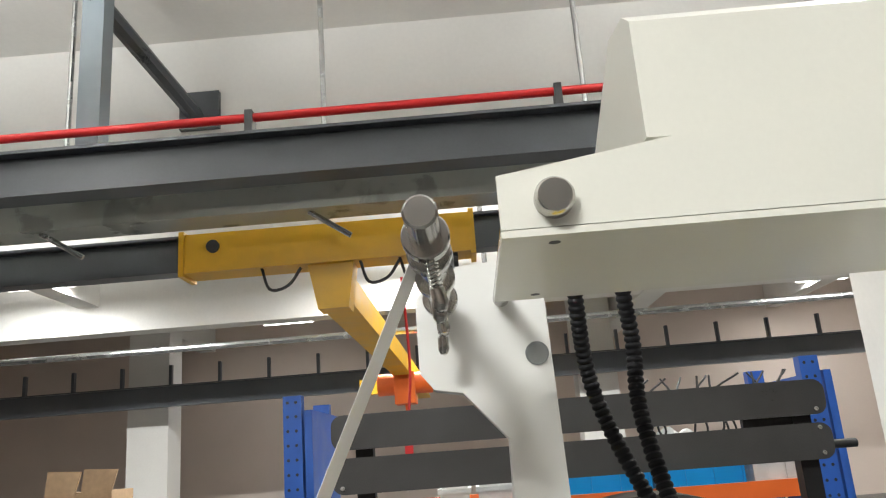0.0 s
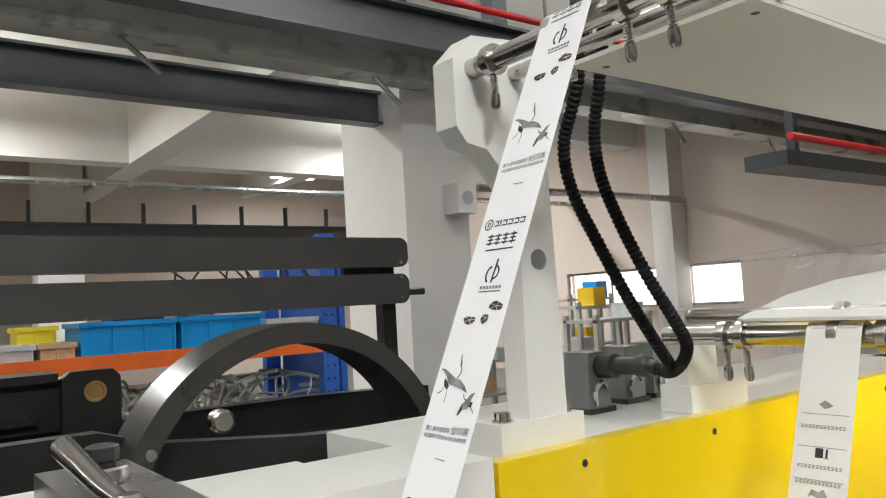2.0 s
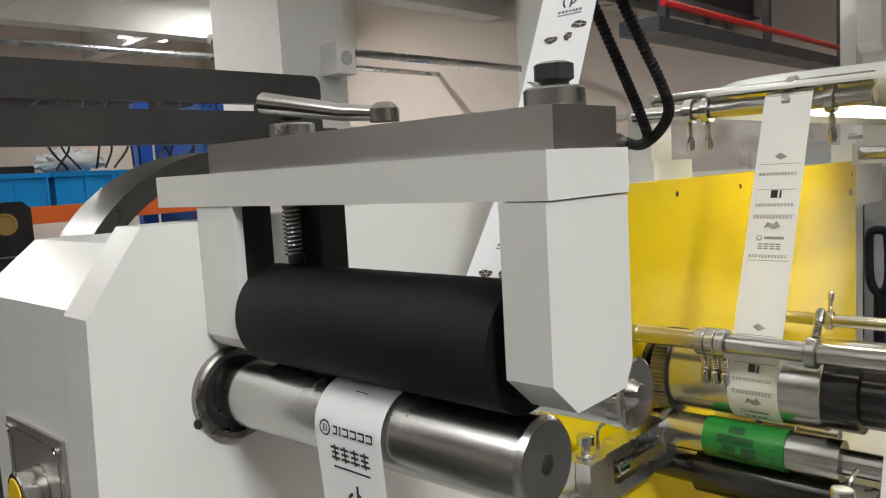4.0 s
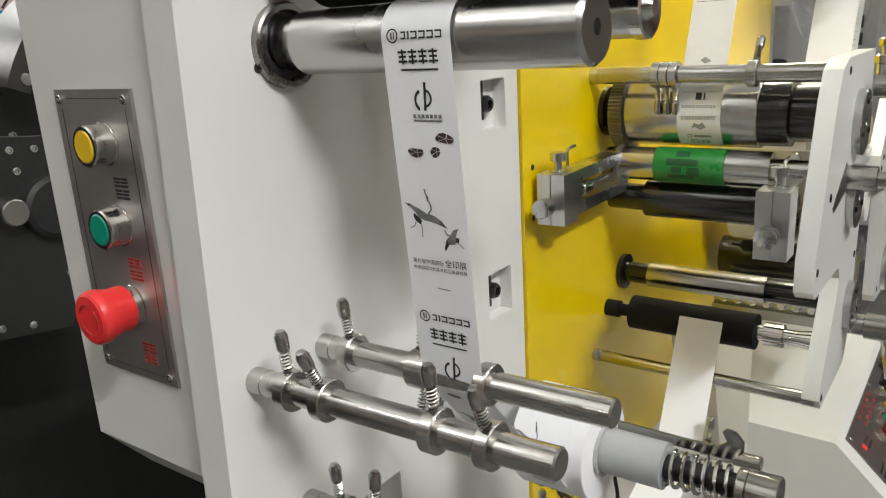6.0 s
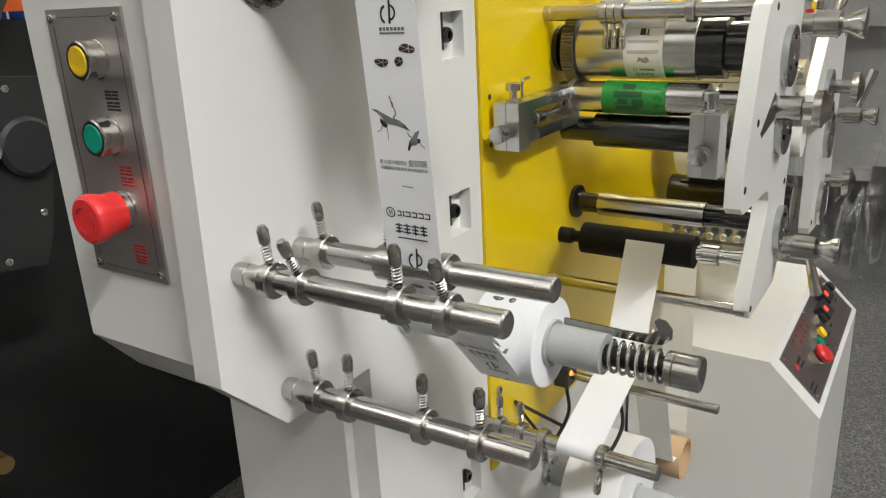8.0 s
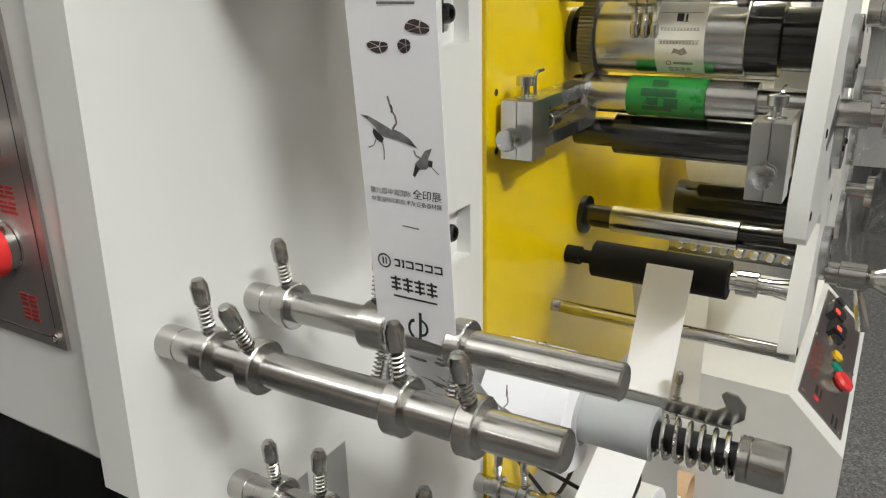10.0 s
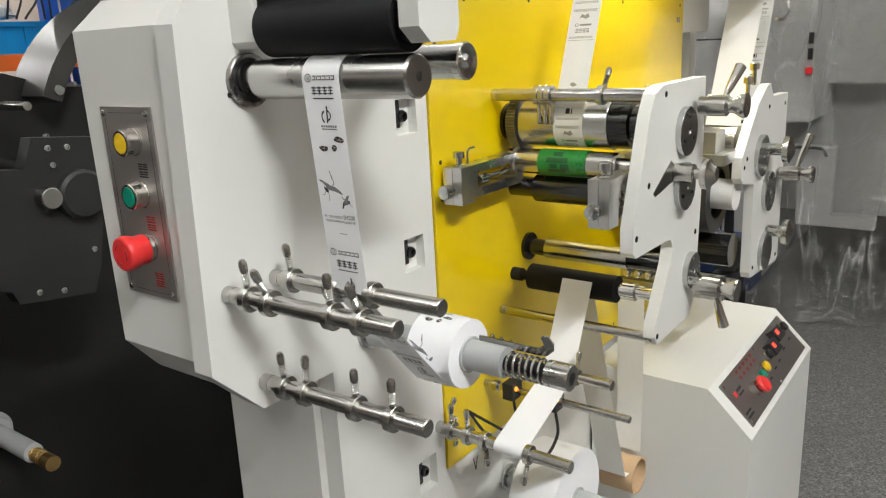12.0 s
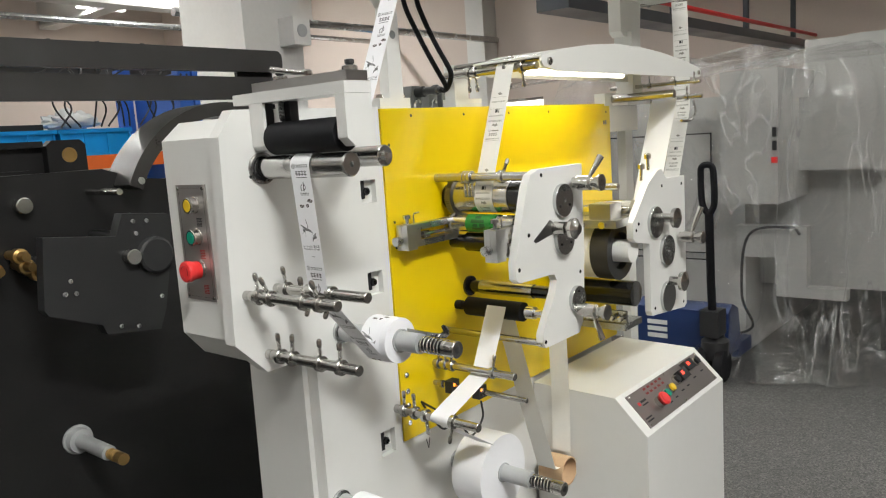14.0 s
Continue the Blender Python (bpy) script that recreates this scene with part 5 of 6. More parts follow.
for k, (x, f, w, hgt, m) in enumerate(((1.155, 0.62, 0.012, 0.010, REDB), (1.18, 0.64, 0.030, 0.006, INK), (1.18, 0.56, 0.030, 0.004, INK), (1.15, 0.30, 0.034, 0.004, INK), (1.15, 0.23, 0.034, 0.004, INK), (1.285, 0.28, 0.016, 0.004, INK), (1.325, 0.30, 0.016, 0.004, INK), (1.375, 0.34, 0.018, 0.004, INK), (1.415, 0.36, 0.018, 0.004, INK), (1.475, 0.42, 0.018, 0.004, INK), (1.535, 0.45, 0.018, 0.004, INK))):
    bm = bmesh.new()
    c = slope(x, f) + sn * 0.003
    bm.faces.new([bm.verts.new(c + Vector((a * w / 2, 0, 0)) + sd * (b * hgt / 2)) for a, b in ((-1, -1), (1, -1), (1, 1), (-1, 1))])
    part("panel_marking", bm, m, cp)
for x, f in ((1.135, 0.16), (1.565, 0.16), (1.565, 0.84), (1.135, 0.84), (1.35, 0.13), (1.35, 0.87)):
    screw(slope(x, f) + sn * 0.0025, sn, 0.004, 0.002, con)

# ---- upper post, arm and hoses ----
post = thing("arm_post", (0.64, 0.42, 1.48), "white cast post with a bracket head on the machine top", "post")
bm = bmesh.new()
box(bm, 0.594, 0.690, 0.415, 0.460, 1.4792, 1.5095, 0.0025)
part("foot", bm, WHITE, post)
bm = bmesh.new()
prism(bm, [(0.628, 1.509), (0.673, 1.509), (0.670, 1.66), (0.667, 1.79), (0.666, 1.822), (0.650, 1.834), (0.590, 1.830), (0.569, 1.808), (0.569, 1.752), (0.579, 1.739), (0.600, 1.735), (0.631, 1.700)], "y", 0.418, 0.445, 0.003)
part("upright", bm, WHITE, post)
for x, z in ((0.650, 1.643), (0.657, 1.760)):
    bm = bmesh.new()
    lathe(bm, (x, 0.4176, z), Y_, [(0, 0.0088), (0.0006, 0.0088), (0.0006, 0.0078), (0.0002, 0.0074), (0.0002, 0)], 24)
    part("bolt_hole", bm, GREYBOX, post)
for x in (0.607, 0.677):
    bm = bmesh.new()
    lathe(bm, (x, 0.428, 1.5095), (0, 0, 1), [(0, 0.009), (0.002, 0.009), (0.002, 0.007), (0.008, 0.007), (0.008, 0.004), (0.004, 0)], 12)
    part("foot_bolt", bm, CHROME, post)
AX1 = 1.78
arm = thing("overhead_gantry", (0.9, 0.27, 1.79), "cream sheet metal overhead arm with a raised cover", "gantry")
bm = bmesh.new()
prism(bm, [(0.626, 1.791), (0.626, 1.818), (0.698, 1.829), (0.86, 1.855), (AX1, 1.86), (AX1, 1.791)], "y", 0.190, 0.194, 0.001, 1)
box(bm, 0.626, AX1, 0.190, 0.345, 1.787, 1.7905, 0.0012, 1)
box(bm, 0.70, AX1, 0.341, 0.345, 1.7905, 1.85)
part("channel", bm, CREAM, arm)
bm = bmesh.new()
prism(bm, [(0.192, 1.832), (0.192, 1.895), (0.205, 1.905), (0.24, 1.912), (0.345, 1.865), (0.345, 1.832)], "x", 0.70, AX1, 0.002)
part("cover", bm, CREAM, arm)
bm = bmesh.new()
lathe(bm, (0.652, 0.190, 1.804), Y_, [(0, 0.0095), (0.006, 0.0095), (0.0085, 0.008), (0.0085, 0)], 32)
part("bolt_cap", bm, STEEL, arm, "turned steel bolt cap")
bm = bmesh.new()
lathe(bm, (0.652, 0.204, 1.7871), (0, 0, -1), [(0, 0.003), (0.0003, 0.003), (0.0003, 0)], 12)
lathe(bm, (0.652, 0.33, 1.7871), (0, 0, -1), [(0, 0.003), (0.0003, 0.003), (0.0003, 0)], 12)
part("drain_hole", bm, BLACKP, arm)
bm = bmesh.new()
prism(bm, [(1.60, 1.70), (1.62, 1.685), (1.70, 1.685), (1.73, 1.70), (1.745, 1.83), (1.60, 1.83)], "y", 0.36, 0.40, 0.003)
box(bm, 1.64, 1.70, 0.345, 0.40, 1.50, 1.70, 0.002, 1), box(bm, 1.60, 1.76, 0.345, 0.44, 1.4795, 1.50, 0.002, 1), box(bm, 1.54, 1.78, 0.40, 0.55, 1.40, 1.479, 0.003, 1)
part("rear_post", bm, WHITE, arm)
guide_rod(0.589, 1.801, 0.181, 0.0085, ((0.392, (0, 0, -1)), (0.322, (.1, -.3, -1)), (0.259, (0.1, 0, -1)), (0.226, (0.15, 0, -1))), "brushed steel top guide rod with four thumb screw collars", y0=0.418)
guide_rod(0.634, 1.803, 0.196, 0.0062, (), "thin polished steel stay rod in the arm", y0=0.418)


def hose(pts, label, r=0.0060):
    P = spline(pts, 26)
    bm = bmesh.new()
    L = [0.0]
    for a, b in zip(P, P[1:]):
        L.append(L[-1] + (b - a).length)
    n = int(L[-1] / 0.0017)
    Q, R = [], []
    for k in range(n + 1):
        s = L[-1] * k / n
        i = max(0, min(len(P) - 2, int(np.searchsorted(L, s)) - 1))
        f = (s - L[i]) / max(1e-9, L[i + 1] - L[i])
        Q.append(P[i].lerp(P[i + 1], f))
        R.append(r if k % 3 else r * 0.80)
    tube(bm, Q, r, 12, R)
    t = thing("corrugated_hose", pts[0], label, "hose", "hoses from the arm")
    part("tube", bm, BLACKR, t)
    for a, b in ((Q[0], Q[12]), (Q[-12], Q[-1])):
        bm = bmesh.new()
        cyl(bm, a, b, r * 1.25, 14)
        part("end_fitting", bm, BLACKP, t)
    return t


HL = "black corrugated cable hose looping from the overhead arm"
hose([(0.687, 0.385, 1.87), (0.686, 0.39, 1.80), (0.692, 0.418, 1.747), (0.703, 0.422, 1.705), (0.722, 0.412, 1.655), (0.745, 0.402, 1.605), (0.785, 0.402, 1.556), (0.812, 0.410, 1.534), (0.832, 0.432, 1.528), (0.840, 0.450, 1.531), (0.842, 0.468, 1.533)], HL)
hose([(0.722, 0.385, 1.87), (0.722, 0.398, 1.80), (0.727, 0.412, 1.76), (0.724, 0.406, 1.718), (0.728, 0.390, 1.671), (0.738, 0.372, 1.622), (0.758, 0.364, 1.585), (0.780, 0.368, 1.560), (0.803, 0.392, 1.540), (0.828, 0.425, 1.528), (0.838, 0.448, 1.530), (0.842, 0.466, 1.532)], HL)
for x, y in ((0.820, 0.545), (0.902, 0.562), (0.960, 0.566)):
    c_ = thing("plug_connector", (x + 0.02, y, 1.479), "grey metal multipole plug connector with locking clip", "connector", "plug connectors on the machine top")
    bm = bmesh.new()
    prism(bm, [(x, 1.481), (x + 0.036, 1.481), (x + 0.035, 1.52), (x + 0.032, 1.546), (x + 0.003, 1.546), (x + 0.001, 1.52)], "y", y - 0.018, y + 0.018, 0.003)
    part("hood", bm, GREYBOX, c_)
    bm = bmesh.new()
    box(bm, x - 0.003, x + 0.039, y - 0.022, y + 0.022, 1.4792, 1.485, 0.002, 1)
    part("base", bm, BLACKP, c_)
    bm = bmesh.new()
    tube(bm, spline([(x + 0.01, y - 0.019, 1.488), (x + 0.006, y - 0.023, 1.505), (x + 0.016, y - 0.024, 1.513), (x + 0.026, y - 0.021, 1.506)], 4), 0.0028, 6)
    part("locking_clip", bm, ZINC, c_)
bm = bmesh.new()
lathe(bm, (0.842, 0.53, 1.530), (0, -1, 0.03), [(0, 0), (0, 0.013), (0.025, 0.0135), (0.027, 0.0095), (0.055, 0.0095), (0.057, 0.012), (0.068, 0.012), (0.072, 0.009), (0.072, 0)], 18)
single("cable_gland", bm, BLACKP, "black screwed cable gland between plug and hose", "cable gland")

# ---- lamp hood ----
hood = thing("lamp_hood", (1.2, 0.3, 1.54), "white arched lamp hood with a lit tube", "lamp hood")
ARCH = [(0.856, 1.579), (0.95, 1.598), (1.06, 1.611), (1.20, 1.620), (1.35, 1.617), (1.47, 1.609), (1.61, 1.594), (1.733, 1.576)]
bm = bmesh.new()
prism(bm, ARCH + [(1.747, 1.566), (1.745, 1.552), (1.725, 1.546), (0.92, 1.548), (0.862, 1.556), (0.852, 1.567)], "y", 0.174, 0.180, 0.001, 1)
part("front_plate", bm, WHITE2, hood)
bm = bmesh.new()
prism(bm, ARCH + [(a, b - 0.003) for a, b in reversed(ARCH)], "y", 0.180, 0.36)
part("top_sheet", bm, WHITE2, hood)
bm = bmesh.new()
prism(bm, ARCH + [(1.72, 1.548), (0.90, 1.552)], "y", 0.36, 0.364)
part("back_plate", bm, WHITE2, hood)
bm = bmesh.new()
cyl(bm, (0.93, 0.27, 1.556), (1.42, 0.27, 1.556), 0.008, 14)
part("lamp_tube", bm, TUBE, hood, "lit warm white tube")
screw((0.884, 0.174, 1.568), Y_, 0.009, 0.005, hood, "bolt_cap", STEEL)
screw((1.728, 0.174, 1.560), Y_, 0.007, 0.004, hood, "bolt_cap", STEEL)
ld = bpy.data.lights.new("hood_lamp", "AREA")
ld.shape, ld.size, ld.size_y, ld.energy, ld.color = "RECTANGLE", 0.5, 0.03, 3.2, (1.0, 0.95, 0.75)
new("hood_lamp", ld).matrix_world = pose(1.175, 0.27, 1.545)
guide_rod(0.868, 1.562, 0.195, 0.0095, ((0.385, (0, 0, -1)), (0.365, (.1, 0, -1)), (0.275, (.2, 0, -1)), (0.235, (.1, 0, -1))), "brushed steel guide rod under the lamp hood", y0=0.455)
guide_rod(0.892, 1.580, 0.20, 0.0075, ((0.28, None),), "thin polished rod beside the guide rod", y0=0.455)
rb = thing("rod_block", (0.93, 0.46, 1.479), "white rod mounting block on the machine top", "mounting block")
bm = bmesh.new()
box(bm, 0.876, 0.980, 0.436, 0.475, 1.4795, 1.508, 0.002)
part("foot", bm, WHITE, rb)
bm = bmesh.new()
box(bm, 0.882, 0.935, 0.442, 0.472, 1.508, 1.588, 0.003)
part("upright", bm, WHITE, rb)
t = guide_rod(1.60, 1.499, 0.195, 0.0125, (), "polished cream-tinted idle roller on a white block", y0=0.395)
bm = bmesh.new()
box(bm, 1.55, 1.65, 0.395, 0.43, 1.4795, 1.517, 0.002)
single("roller_block", bm, WHITE, "white mounting block of the idle roller", "mounting block")
guide_rod(1.66, 1.532, 0.14, 0.006, ((0.30, (0, 0, 1)), (0.22, (0, 0, 1)), (0.16, (0, 0, 1))), LB, y0=0.43)
guide_rod(1.800, 1.493, 0.19, 0.007, ((0.36, None), (0.24, (0, 0, 1))), LB, y0=0.45)
guide_rod(1.822, 1.80, 0.2, 0.008, ((0.37, None), (0.25, None)), LB, y0=0.45)
bm = bmesh.new()
box(bm, 1.79, 1.84, 0.45, 0.48, 0.0, 1.85, 0.003)
single("rear_frame_post", bm, WHITE2, "slim white frame post behind the second plate", "frame post")
bm = bmesh.new()
tube(bm, spline([(1.80, 0.22, 1.48), (1.79, 0.21, 1.44), (1.74, 0.21, 1.42), (1.68, 0.21, 1.42)], 5), 0.004, 8)
single("bent_hook", bm, STEEL, "bent steel wire hook under the rod", "hook")

# ---- dark press behind ----
press = thing("dark_press", (0.3, 1.9, 0), "large black painted printing press with round guards", "printing press")
bm = bmesh.new()
prism(bm, [(-1.6, 0), (1.55, 0), (1.55, 1.18), (1.35, 1.28), (1.0, 1.30), (0.66, 1.335), (0.55, 1.372), (-1.6, 1.372)], "y", 1.60, 1.65, 0.004)
part("side_frame", bm, DARK, press)
bm = bmesh.new()
prism(bm, [(-1.6, 0), (1.9, 0), (1.9, 1.28), (1.35, 1.30), (-1.6, 1.30)], "y", 2.35, 2.42, 0.004)
box(bm, -1.55, 1.85, 1.66, 2.35, 0.0, 1.05)
part("rear_frame", bm, DARK, press)
bm = bmesh.new()
prism(bm, [(0.225, 1.213), (0.418, 1.190), (0.442, 1.250), (0.577, 1.235), (0.590, 1.225), (0.566, 1.078), (0.54, 0.96), (0.517, 0.905), (0.36, 0.927), (0.350, 0.955), (0.215, 1.010), (0.205, 1.026)], "y", 1.30, 1.34, 0.004)
bk = part("bracket_plate", bm, mat("bracket_black", (0.019, 0.019, 0.0195), 0.4, var=0.15), press)
for x, z in ((0.30, 1.12), (0.5, 0.98), (0.5, 1.17)):
    bm = bmesh.new()
    cyl(bm, (x, 1.34, z), (x, 1.60, z), 0.02, 12)
    part("spacer", bm, DARK, press)
for x, z in ((0.279, 1.09), (0.262, 1.058), (0.29, 1.055), (0.47, 1.225), (0.51, 1.222), (0.475, 1.19), (0.40, 0.94), (0.45, 0.93), (0.53, 1.0)):
    screw((x, 1.30, z), Y_, 0.007, 0.004, bk, "bolt_head", ZINC)
bm = bmesh.new()
lathe(bm, (0.448, 1.30, 1.129), Y_, [(0, 0.022), (0.03, 0.022), (0.032, 0.02), (0.032, 0)], 28)
part("knob", bm, STEEL, press)
bm = bmesh.new()
lathe(bm, (0.520, 1.30, 1.123), Y_, [(0, 0.052), (0.02, 0.052), (0.026, 0.045), (0.026, 0)], 36)
part("hand_wheel", bm, BLACKP, press)
for x, z, r in ((0.300, 1.285, 0.024), (0.0, 1.25, 0.024), (0.5, 1.305, 0.010)):
    bm = bmesh.new()
    lathe(bm, (x, 1.60, z), Y_, [(0, r), (0.03 if r > 0.02 else 0.19, r), (0.033 if r > 0.02 else 0.192, r * 0.9), (0.033 if r > 0.02 else 0.192, 0)], 24)
    part("knob" if r > 0.02 else "rod", bm, STEEL, press)
sh = bmesh.new()
lathe(sh, (0.365, 1.60, 0.56), Y_, [(0, 0.045), (0.008, 0.045), (0.012, 0.040), (0.03, 0.036), (0.031, 0.022), (0.20, 0.022), (0.202, 0.018), (0.204, 0)], 32)
part("shaft", sh, GREYT, press, "grey winding shaft")
sh = bmesh.new()
cyl(sh, (0.365, 1.40, 0.56), (0.365, 1.315, 0.56), 0.013, 16)
helix(sh, (0.365, 1.395, 0.56), (0.365, 1.35, 0.56), 0.014, 0.003, 5, 6, 14)
lathe(sh, (0.365, 1.345, 0.56), Y_, [(0, 0.017), (0.03, 0.017), (0.031, 0)], 20)
part("shaft_end", sh, BRASS, press, "threaded brass coloured shaft end")
A, B = arc_pts(0.948, 1.17, 0.395, 158, 18, 40), arc_pts(0.948, 1.17, 0.35, 158, 18, 40)
bm = bmesh.new()
prism(bm, A + B[::-1], "y", 1.50, 1.66, 0.002, 1)
part("round_guard", bm, mat("guard_grey", (0.055, 0.053, 0.050), 0.33, 0.4, var=0.15, scale=8), press, "rounded dark metal guard")
for x, z in ((0.62, 1.328), (1.29, 1.32)):
    bm = bmesh.new()
    cyl(bm, (x, 1.515, z), (x, 1.495, z), 0.012, 14)
    part("guard_bolt", bm, ZINC, press)
bm = bmesh.new()
lathe(bm, (0.79, 1.62, 1.365), (0, -1, 0), [(0, 0.012), (0.02, 0.012), (0.03, 0.026), (0.06, 0.026), (0.064, 0.02), (0.064, 0)], 24)
part("ball_knob", bm, STEEL, press)
bm = bmesh.new()
prism(bm, [(0.556, 1.30), (0.69, 1.30), (0.69, 1.458), (0.672, 1.476), (0.574, 1.476), (0.556, 1.458)], "y", 1.98, 2.02, 0.003)
rp = part("bearing_plate", bm, DARK, press)
bm = bmesh.new()
lathe(bm, (0.63, 1.98, 1.424), Y_, [(0, 0.026), (0.004, 0.026), (0.004, 0.020), (0.001, 0.018), (0.001, 0)], 28)
part("bearing_ring", bm, BRASS, press)
bm = bmesh.new()
box(bm, -1.6, 0.556, 2.02, 2.14, 1.335, 1.475, 0.004), box(bm, -1.6, 0.50, 1.99, 2.02, 1.36, 1.38, 0.002), box(bm, -1.6, 0.55, 1.99, 2.02, 1.455, 1.475, 0.002)
part("cross_rail", bm, DARK, press)
bm = bmesh.new()
for k, (x, z) in enumerate(((0.262, 1.12), (0.292, 1.095), (0.250, 1.15), (0.18, 1.12))):
    lathe(bm, (x, 1.60, z), Y_, [(0, 0.014), (0.05, 0.014), (0.055, 0.022), (0.085, 0.022), (0.09, 0.015), (0.12, 0.012), (0.12, 0)], 14)
part("air_fitting", bm, BRASS, press)
for x, z in ((0.22, 1.36), (0.1, 0.95), (0.15, 0.8), (0.9, 1.1), (1.2, 1.1), (0.62, 1.22)):
    screw((x, 1.60, z), Y_, 0.009, 0.005, press, "bolt_head", ZINC)

nudge(press, dx=0.012, dz=0.018)

rail = thing("guard_planks", (0.9, 1.83, 1.6), "two dark grey parallel guide planks above the press", "guide rails")


def plank(x0, x1, z0, z1):
    r = 0.028
    P = [(x0 + r, z0), (x1 - r, z0)] + arc_pts(x1 - r, z0 + r, r, -90, 0, 6) + arc_pts(x1 - r, z1 - r, r, 0, 90, 6) + arc_pts(x0 + r, z1 - r, r, 90, 180, 6) + arc_pts(x0 + r, z0 + r, r, 180, 270, 6)
    return prism(bmesh.new(), P, "y", 1.815, 1.845, 0.0)


for z0, z1 in ((1.722, 1.808), (1.615, 1.702)):
    part("plank", plank(0.245, 1.480, z0, z1), mat("plank_grey", (0.042, 0.041, 0.040), 0.34, var=0.18, scale=9, bump=0.35, bscale=260), rail)
bm = bmesh.new()
box(bm, 0.30, 0.345, 1.85, 1.89, 1.05, 1.78, 0.003)
part("bracket", bm, DARK, rail)
bm = bmesh.new()
box(bm, 1.405, 1.45, 1.85, 1.89, 1.05, 1.78, 0.003), box(bm, 1.28, 1.405, 1.852, 1.87, 1.68, 1.74, 0.003)
part("bracket", bm, DARK, rail)
for x in (0.27, 1.452):
    for z in (1.735, 1.69, 1.63):
        screw((x, 1.815, z), Y_, 0.006, 0.004, rail, "bolt_head", ZINC)
bm = bmesh.new()
cyl(bm, (1.47, 1.83, 1.648), (1.54, 1.83, 1.648), 0.011, 14)
part("stop_pin", bm, BLACKP, rail)

# ---- storage rack ----
rack = thing("storage_rack", (1.1, 4.4, 0), "tall storage rack with blue posts and orange beams", "rack")
for x in (-0.41, 2.35):
    for y in (4.0, 4.8):
        bm = bmesh.new()
        box(bm, x, x + 0.10, y, y + 0.07, 0, 2.06, 0.004, 1)
        po = part("post", bm, BLUE, rack)
        if y < 4.5:
            bm = bmesh.new()
            for k in range(26):
                for o in (0.025, 0.07):
                    lathe(bm, (x + o, y - 0.0005, 0.15 + 0.075 * k), Y_, [(0, 0.009), (0.001, 0.009), (0.001, 0)], 6)
            tagged(part("post_hole", bm, BLACKP, po), kind="stuff")
    bm = bmesh.new()
    box(bm, x + 0.115, x + 0.155, 4.0, 4.8, 0.3, 1.98, 0.004, 1)
    part("end_frame", bm, BLUE, rack)
for z in (1.36, 0.75):
    for y in (4.0, 4.8):
        bm = bmesh.new()
        box(bm, -0.31, 2.35, y, y + 0.05, z, z + 0.085, 0.006, 1)
        part("beam", bm, ORANGE, rack)
    bm = bmesh.new()
    box(bm, -0.31, 2.35, 4.05, 4.8, z + 0.04, z + 0.06)
    part("shelf", bm, ZINC, rack)


def bin_(x0, x1, y0, y1, z0, h, m, label, nm="storage_bin", lip=0.012):
    t = thing(nm, ((x0 + x1) / 2, (y0 + y1) / 2, z0), label, "bin")
    bm = bmesh.new()
    w = 0.006
    for a in ((x0, x1, y0, y0 + w, z0, z0 + h), (x0, x1, y1 - w, y1, z0, z0 + h), (x0, x0 + w, y0 + w, y1 - w, z0, z0 + h), (x1 - w, x1, y0 + w, y1 - w, z0, z0 + h), (x0, x1, y0, y1, z0, z0 + w)):
        box(bm, *a)
    part("wall", bm, m, t)
    bm = bmesh.new()
    box(bm, x0 - lip, x1 + lip, y0 - lip, y0, z0 + h - 0.025, z0 + h, 0.003, 1)
    box(bm, x0 - lip, x1 + lip, y1, y1 + lip, z0 + h - 0.025, z0 + h, 0.003, 1), box(bm, x0 - lip, x0, y0, y1, z0 + h - 0.025, z0 + h), box(bm, x1, x1 + lip, y0, y1, z0 + h - 0.025, z0 + h)
    n = max(2, int((x1 - x0) / 0.12))
    for k in range(n + 1):
        xx = x0 + (x1 - x0 - 0.012) * k / n
        box(bm, xx, xx + 0.012, y0 - 0.008, y0, z0, z0 + h - 0.025)
    part("rim", bm, m, t)
    return t


SZ = 1.42
bin_(1.04, 1.50, 4.03, 4.4, SZ, 0.19, BLUEB, "bright blue plastic storage bin on the rack")
bin_(1.53, 1.98, 4.03, 4.4, SZ, 0.19, BLUEB, "bright blue plastic storage bin on the rack")
bin_(2.03, 2.38, 4.05, 4.4, SZ, 0.15, PLASTIC, "pale translucent plastic bin on the rack")
bin_(0.86, 1.01, 4.03, 4.3, SZ, 0.10, KRAFT, "open tan box on the rack shelf", "open_box")
bin_(0.60, 0.83, 4.03, 4.3, SZ, 0.10, PLASTIC, "pale plastic box on the rack shelf")
bin_(0.40, 0.55, 4.03, 4.3, SZ, 0.10, WHITE2, "white plastic box on the rack shelf")
bin_(0.80, 0.98, 4.3, 4.5, SZ, 0.185, mat("yellow_plastic", (0.75, 0.62, 0.03), 0.4), "bright yellow plastic box on the rack", "storage_bin")
rnd = random.Random(4)
bm = bmesh.new()
for k in range(46):
    x = 1.0 + rnd.random() * 1.2
    P = [(x, 4.1 + rnd.random() * 0.5, 0.84 + rnd.random() * 0.05)]
    for j in range(5):
        P.append((P[-1][0] + rnd.uniform(-0.25, 0.25), 4.05 + rnd.random() * 0.6, 0.85 + rnd.random() * 0.42))
    tube(bm, spline(P, 5), rnd.choice((0.006, 0.009, 0.012)), 5)
tagged(new("cable_tangle", finish("cable_tangle", bm, mat("pale_cable", (0.42, 0.42, 0.38), 0.5, var=0.3, scale=20))), "tangled pale cables heaped on the lower shelf", "cables", kind="stuff")
bm = bmesh.new()
